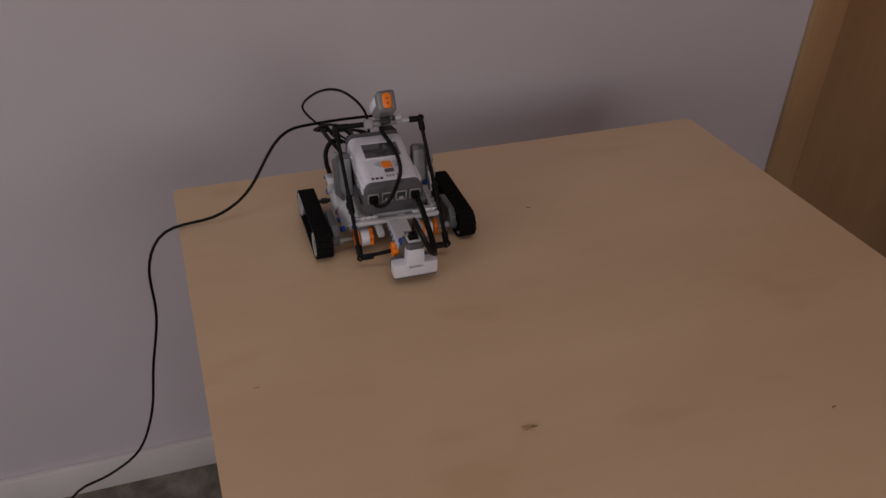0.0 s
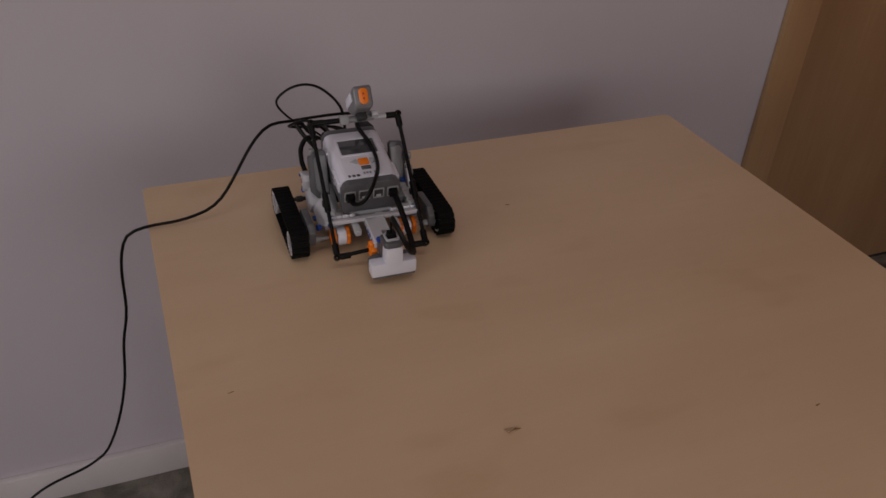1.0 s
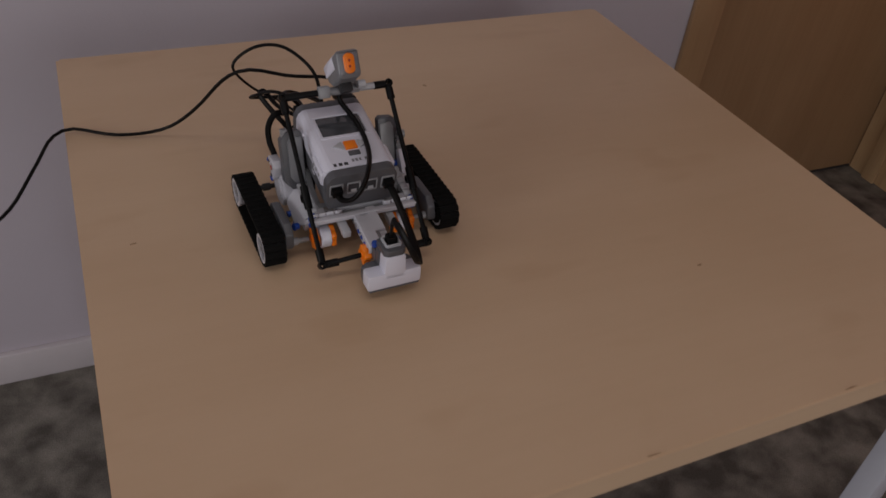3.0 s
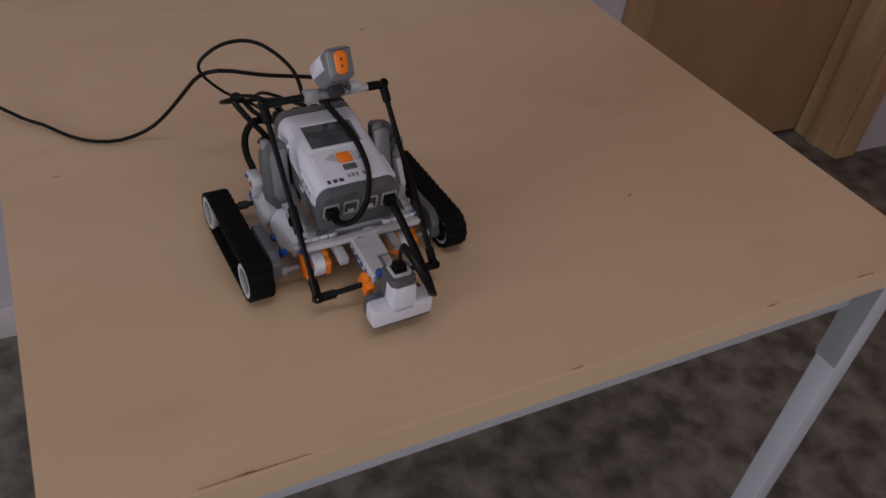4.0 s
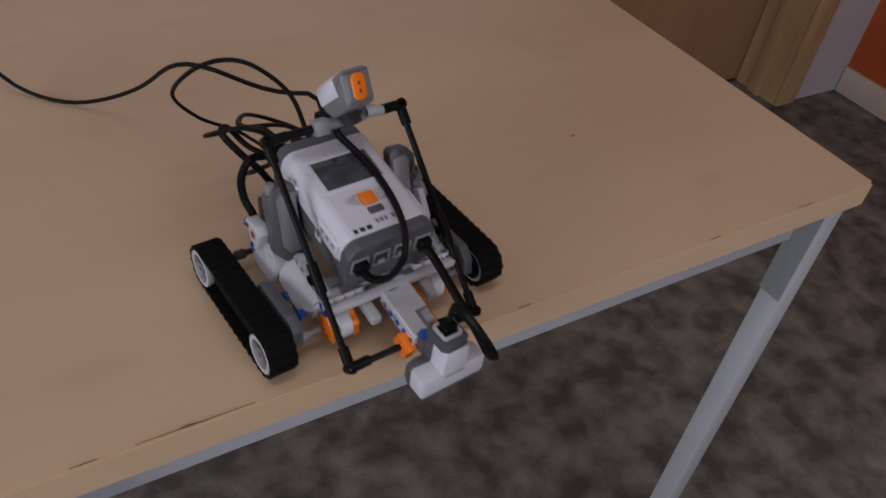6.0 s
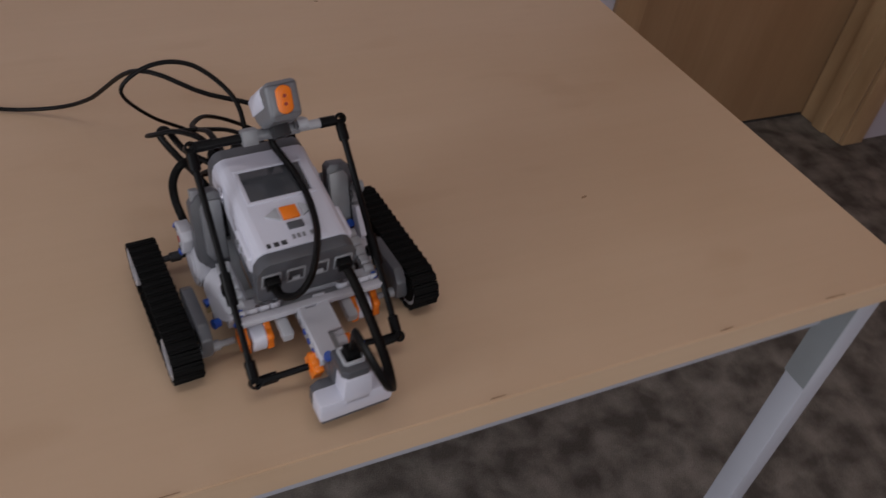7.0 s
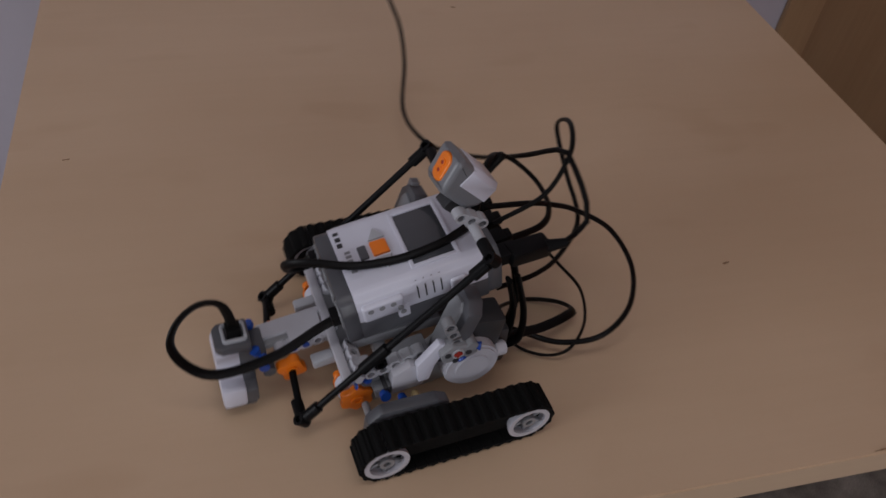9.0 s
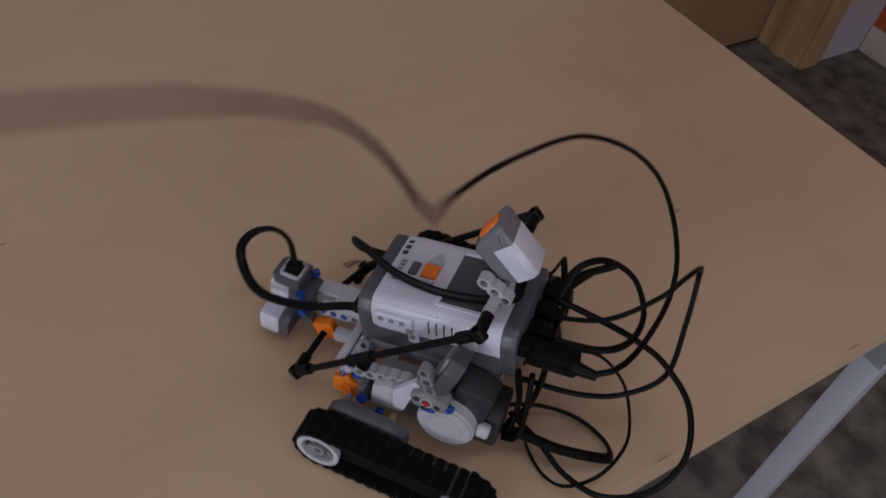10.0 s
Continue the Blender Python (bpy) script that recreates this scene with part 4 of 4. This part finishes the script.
# ---- the long cable: a chain of short rigid links ----
LINK, LINKS = 0.012, 96
PLUG_END = [(-0.0255, -0.090, 0.098), (-0.020, -0.104, 0.099)]
CABLE_ROWS = [
    (0.0, [(0.172, -0.067, 0.861), (0.129, -0.091, 0.860), (0.087, -0.105, 0.800), (0.044, -0.102, 0.770), (-0.004, -0.100, 0.764), (-0.029, -0.100, 0.750), (-0.044, -0.100, 0.706), (-0.046, -0.100, 0.635), (-0.064, -0.100, 0.552), (-0.079, -0.100, 0.471), (-0.109, -0.100, 0.401), (-0.158, -0.100, 0.367), (-0.207, -0.100, 0.346), (-0.250, -0.100, 0.255)]),
    (1.5, [(0.175, -0.096, 0.862), (0.147, -0.100, 0.860), (0.086, -0.101, 0.780), (0.045, -0.104, 0.766), (-0.012, -0.105, 0.764), (-0.033, -0.100, 0.740), (-0.043, -0.100, 0.649), (-0.057, -0.100, 0.598), (-0.067, -0.100, 0.523), (-0.107, -0.100, 0.424), (-0.148, -0.100, 0.395), (-0.208, -0.100, 0.379), (-0.284, -0.100, 0.293)]),
    (2.0, [(0.206, -0.166, 0.862), (0.168, -0.159, 0.870), (0.143, -0.124, 0.830), (0.094, -0.113, 0.780), (0.034, -0.116, 0.764), (-0.016, -0.098, 0.764), (-0.022, -0.150, 0.773), (-0.025, -0.150, 0.704), (-0.039, -0.150, 0.649), (-0.052, -0.150, 0.581), (-0.087, -0.150, 0.501), (-0.155, -0.150, 0.484), (-0.232, -0.150, 0.473)]),
    (2.5, [(0.206, -0.232, 0.863), (0.169, -0.215, 0.870), (0.131, -0.156, 0.810), (0.085, -0.136, 0.770), (0.042, -0.133, 0.764), (-0.002, -0.083, 0.766), (-0.006, -0.140, 0.779), (-0.004, -0.140, 0.741), (-0.026, -0.200, 0.717), (-0.069, -0.250, 0.705), (-0.119, -0.300, 0.739)]),
    (3.0, [(0.217, -0.306, 0.863), (0.171, -0.294, 0.870), (0.136, -0.253, 0.810), (0.101, -0.222, 0.770), (0.048, -0.210, 0.764), (-0.004, -0.185, 0.766), (-0.033, -0.250, 0.760), (-0.070, -0.300, 0.738), (-0.122, -0.350, 0.754), (-0.166, -0.400, 0.792)]),
    (4.5, [(0.228, -0.525, 0.865), (0.186, -0.516, 0.870), (0.178, -0.474, 0.830), (0.151, -0.433, 0.770), (0.110, -0.439, 0.764), (0.073, -0.402, 0.764), (0.044, -0.326, 0.770), (0.027, -0.229, 0.790), (0.007, -0.130, 0.810)]),
    (5.5, [(0.259, -0.592, 0.852), (0.205, -0.555, 0.870), (0.186, -0.480, 0.810), (0.144, -0.407, 0.764), (0.109, -0.366, 0.770), (0.093, -0.346, 0.800), (0.094, -0.319, 0.820), (0.095, -0.210, 0.840)]),
    (7.0, [(0.236, -0.511, 0.864), (0.198, -0.478, 0.870), (0.158, -0.387, 0.790), (0.110, -0.348, 0.764), (0.061, -0.327, 0.764), (0.018, -0.283, 0.770), (-0.018, -0.210, 0.780)]),
    (7.5, [(0.227, -0.514, 0.868), (0.193, -0.479, 0.870), (0.146, -0.387, 0.790), (0.094, -0.354, 0.764), (0.055, -0.332, 0.764), (0.023, -0.291, 0.764), (-0.014, -0.207, 0.770), (-0.045, -0.099, 0.780)]),
    (8.0, [(0.279, -0.506, 0.877), (0.260, -0.466, 0.870), (0.220, -0.373, 0.790), (0.168, -0.338, 0.764), (0.126, -0.309, 0.764), (0.088, -0.238, 0.764), (0.067, -0.141, 0.770), (0.039, -0.078, 0.780), (-0.014, 0.022, 0.790)]),
    (8.3, [(0.343, -0.572, 0.872), (0.337, -0.550, 0.872), (0.325, -0.533, 0.878), (0.313, -0.517, 0.885), (0.303, -0.495, 0.885), (0.285, -0.450, 0.850), (0.265, -0.381, 0.800), (0.233, -0.323, 0.765), (0.197, -0.289, 0.764), (0.173, -0.231, 0.764), (0.163, -0.157, 0.766), (0.158, -0.108, 0.775), (0.146, -0.047, 0.780)]),
    (8.5, [(0.349, -0.537, 0.871), (0.336, -0.490, 0.870), (0.314, -0.391, 0.790), (0.273, -0.345, 0.764), (0.233, -0.300, 0.764), (0.213, -0.219, 0.764), (0.215, -0.146, 0.770), (0.188, -0.039, 0.780), (0.138, 0.062, 0.800)]),
    (8.7, [(0.376, -0.614, 0.868), (0.377, -0.599, 0.872), (0.369, -0.582, 0.882), (0.359, -0.564, 0.890), (0.352, -0.553, 0.890), (0.345, -0.508, 0.850), (0.330, -0.447, 0.800), (0.306, -0.394, 0.765), (0.278, -0.368, 0.764), (0.262, -0.320, 0.764), (0.263, -0.263, 0.766), (0.266, -0.211, 0.775), (0.256, -0.161, 0.785), (0.226, -0.117, 0.800)]),
    (9.0, [(0.387, -0.648, 0.868), (0.395, -0.643, 0.872), (0.394, -0.624, 0.882), (0.391, -0.605, 0.890), (0.389, -0.592, 0.890), (0.379, -0.561, 0.860), (0.365, -0.512, 0.820), (0.346, -0.462, 0.790), (0.333, -0.431, 0.785), (0.331, -0.387, 0.780), (0.344, -0.330, 0.790), (0.345, -0.293, 0.810), (0.338, -0.276, 0.825)]),
    (9.2, [(0.392, -0.667, 0.868), (0.401, -0.658, 0.872), (0.405, -0.636, 0.885), (0.413, -0.608, 0.893), (0.419, -0.580, 0.890), (0.413, -0.544, 0.870), (0.396, -0.486, 0.840), (0.384, -0.435, 0.820), (0.382, -0.403, 0.820), (0.395, -0.376, 0.830), (0.417, -0.346, 0.850)]),
    (9.5, [(0.369, -0.703, 0.862), (0.384, -0.697, 0.865), (0.406, -0.678, 0.868), (0.432, -0.647, 0.872), (0.461, -0.613, 0.876), (0.488, -0.580, 0.880), (0.501, -0.547, 0.885), (0.495, -0.514, 0.890), (0.467, -0.487, 0.900), (0.438, -0.472, 0.910), (0.421, -0.472, 0.920)]),
    (9.7, [(0.364, -0.723, 0.860), (0.387, -0.717, 0.862), (0.418, -0.694, 0.866), (0.464, -0.653, 0.872), (0.492, -0.623, 0.880), (0.503, -0.593, 0.890), (0.496, -0.565, 0.900), (0.473, -0.550, 0.910), (0.438, -0.546, 0.920), (0.399, -0.551, 0.930), (0.388, -0.557, 0.935), (0.396, -0.558, 0.950), (0.402, -0.564, 0.970), (0.405, -0.562, 0.980)]),
    (10.0, [(0.413, -0.704, 0.840), (0.455, -0.660, 0.845), (0.468, -0.612, 0.860), (0.418, -0.589, 0.885), (0.318, -0.623, 0.924), (0.260, -0.648, 0.939), (0.236, -0.665, 0.949), (0.231, -0.661, 0.954), (0.222, -0.643, 0.974), (0.196, -0.641, 1.004), (0.159, -0.656, 1.034), (0.118, -0.672, 1.059), (0.070, -0.680, 1.074), (0.033, -0.688, 1.085)]),
]
# beyond what is seen, the cable is led off towards the side
CABLE_TAIL = {0.0: [(-0.30, -0.12, 0.13), (-0.40, -0.15, 0.02), (-0.8, -0.2, 0.01)], 1.5: [(-0.34, -0.12, 0.15), (-0.44, -0.16, 0.03), (-0.8, -0.2, 0.01)],
              2.0: [(-0.42, -0.2, 0.45), (-0.8, -0.3, 0.5)], 2.5: [(-0.30, -0.38, 0.80), (-0.7, -0.6, 0.9)], 3.0: [(-0.34, -0.5, 0.86), (-0.8, -0.7, 0.95)],
              4.5: [(-0.12, -0.06, 0.86), (-0.35, -0.2, 0.95), (-0.8, -0.5, 1.0)], 5.5: [(-0.02, -0.08, 0.88), (-0.30, -0.1, 0.97), (-0.8, -0.5, 1.0)],
              7.0: [(-0.16, -0.10, 0.84), (-0.4, -0.2, 0.95), (-0.8, -0.5, 1.0)], 7.5: [(-0.15, 0.0, 0.85), (-0.45, -0.2, 0.95), (-0.8, -0.5, 1.0)],
              8.0: [(-0.15, 0.08, 0.88), (-0.5, -0.1, 0.98), (-0.8, -0.4, 1.0)], 8.5: [(0.0, 0.12, 0.92), (-0.4, 0.0, 1.05), (-0.8, -0.3, 1.1)],
              8.3: [(-0.08, 0.10, 0.90), (-0.45, -0.05, 1.02), (-0.8, -0.35, 1.05)], 8.7: [(0.12, 0.05, 0.92), (-0.3, 0.0, 1.08), (-0.7, -0.3, 1.15)],
              9.2: [(0.36, -0.14, 0.98), (0.05, -0.12, 1.16), (-0.6, -0.3, 1.2)], 9.7: [(0.30, -0.25, 1.10), (0.0, -0.25, 1.2), (-0.6, -0.4, 1.2)],
              9.0: [(0.24, -0.05, 0.98), (-0.1, -0.05, 1.16), (-0.6, -0.3, 1.2)], 9.5: [(0.36, -0.22, 1.02), (0.0, -0.2, 1.2), (-0.6, -0.4, 1.2)],
              10.0: [(-0.2, -0.62, 1.04), (-0.7, -0.7, 1.05)]}

usb_cable = blank("usb_cable", "long thin black cable trailing from the robot", "cable", pose(0, 0, 0))
bm = bmesh.new()
bmesh.ops.create_uvsphere(bm, u_segments=10, v_segments=6, radius=0.00185)
merge(bm, rod(bmesh.new(), (0, 0, 0), (0, 0, LINK), 0.00185, 10))
LINK_MESH = mesh_of("cable_link", bm, M_CABLE)
CHAIN = []
for k in range(LINKS):
    ob = new("cable_link", LINK_MESH)
    ob.parent = usb_cable
    CHAIN.append(ob)

# ---- motion ----
# seconds, place on the table, heading of the robot's nose
DRIVE = [(0.0, 0.2425, -0.1635, -181.4), (1.0, 0.2425, -0.1635, -181.4), (1.22, 0.2425, -0.1640, -181.4), (1.5, 0.2422, -0.202, -181.1), (2.0, 0.242, -0.275, -180.2),
         (2.5, 0.2435, -0.3455, -179.4), (3.0, 0.247, -0.416, -178.2), (3.5, 0.252, -0.4885, -177.4), (4.0, 0.257, -0.561, -176.5), (4.5, 0.263, -0.633, -175.6),
         (5.0, 0.2700, -0.704, -174.2), (5.12, 0.2712, -0.716, -173.8), (5.7, 0.2712, -0.717, -173.7), (5.85, 0.2688, -0.711, -173.7), (6.35, 0.267, -0.640, -174.7),
         (6.5, 0.2665, -0.632, -174.9), (7.0, 0.2665, -0.631, -175.0), (7.3, 0.2662, -0.6300, -174.7), (7.52, 0.2618, -0.6325, -174.8), (7.6, 0.2622, -0.6322, -178.0), (8.0, 0.2658, -0.6290, -201.0),
         (8.3, 0.2692, -0.6270, -219.1), (8.5, 0.2735, -0.6300, -230.7), (8.7, 0.2785, -0.6318, -244.6), (9.0, 0.2860, -0.6320, -262.3), (9.2, 0.2870, -0.6340, -273.7),
         (9.5, 0.2785, -0.6460, -290.4), (9.7, 0.2810, -0.6460, -306.0), (10.0, 0.2790, -0.6502, -323.6)]


def drive_at(t):
    for (t0, *a), (t1, *b) in zip(DRIVE, DRIVE[1:]):
        if t <= t1:
            s = (t - t0) / (t1 - t0)
            return [p + (q - p) * s for p, q in zip(a, b)]
    return list(DRIVE[-1][1:])


def robot_pose(t):
    x, y, yaw = drive_at(t)
    return pose(x, y, TABLE_Z, 0, 0, yaw)


def march(curve):
    """Joints one link apart along a line of points, carried on straight past its end."""
    out, at, i = [curve[0].copy()], curve[0].copy(), 1
    while len(out) <= LINKS:
        if i < len(curve):
            gap = curve[i] - at
            if gap.length < LINK:
                i += 1
                continue
            at = at + gap.normalized() * LINK
        else:
            at = at + (curve[-1] - curve[-3]).normalized() * LINK
        out.append(at.copy())
    return out


def chain_points(t, pts):
    """The chain's joints along a soft curve from the plug."""
    m = robot_pose(t)
    return march(smooth_path([m @ Vector(p) for p in PLUG_END] + [Vector(p) for p in pts], 10))


def motions():
    walk(robot, [(t, pose(x, y, TABLE_Z, 0, 0, yaw)) for t, x, y, yaw in DRIVE])
    # wheels and track links run with the ground under each side
    steps = [k / 10 for k in range(101)]
    run = {1: [0.0], -1: [0.0]}
    for t0, t1 in zip(steps, steps[1:]):
        (x0, y0, a0), (x1, y1, a1) = drive_at(t0), drive_at(t1)
        yaw = radians((a0 + a1) / 2)
        ahead = ((x1 - x0) * -math.sin(yaw) + (y1 - y0) * math.cos(yaw)) * 1000
        for s in (1, -1):
            run[s].append(run[s][-1] + ahead + s * TRACK_X * radians(a1 - a0))
    for s in (1, -1):
        wheels, links = RUNNING[s]
        keep = [k for k in range(101) if k in (0, 100) or abs(run[s][k] - run[s][k - 1]) > 0.01 or abs(run[s][min(k + 1, 100)] - run[s][k]) > 0.01]
        for w in wheels:
            base = w.matrix_basis.translation.copy()
            walk(w, [(steps[k], Matrix.Translation(base) @ pose(0, 0, 0, -math.degrees(run[s][k] / WHEEL_Z))) for k in keep])
        for i, ob in enumerate(links):
            rows = []
            for k in keep:
                y, z, turn = track_point(i * LOOP_MM / len(links) + run[s][k])
                rows.append((steps[k], pose(s * TRACK_X / 1000, y / 1000, z / 1000, turn)))
            walk(ob, rows)
    # the long cable
    keyed = [(t, chain_points(t, list(pts) + CABLE_TAIL[t])) for t, pts in CABLE_ROWS]
    times = sorted({k / 4 for k in range(41)} | {k / 10 for k in range(80, 101)})
    turns = [None] * LINKS
    rows = [[] for _ in range(LINKS)]
    for t in times:
        for (t0, a), (t1, b) in zip(keyed, keyed[1:]):
            if t0 <= t <= t1:
                s = (t - t0) / (t1 - t0)
                joints = [p.lerp(q, s) for p, q in zip(a, b)]
                break
        start = robot_pose(t) @ Vector(PLUG_END[0])
        shift = start - joints[0]
        joints = march([p + shift * max(0.0, 1 - k / 20) for k, p in enumerate(joints)])
        for k in range(LINKS):
            at, way = joints[k], (joints[k + 1] - joints[k]).normalized()
            turns[k] = way.to_track_quat("Z", "Y") if turns[k] is None else (turns[k] @ Vector((0, 0, 1))).rotation_difference(way) @ turns[k]
            rows[k].append((t, Matrix.Translation(at) @ turns[k].to_matrix().to_4x4()))
    for k in range(LINKS):
        walk(CHAIN[k], rows[k])


motions()
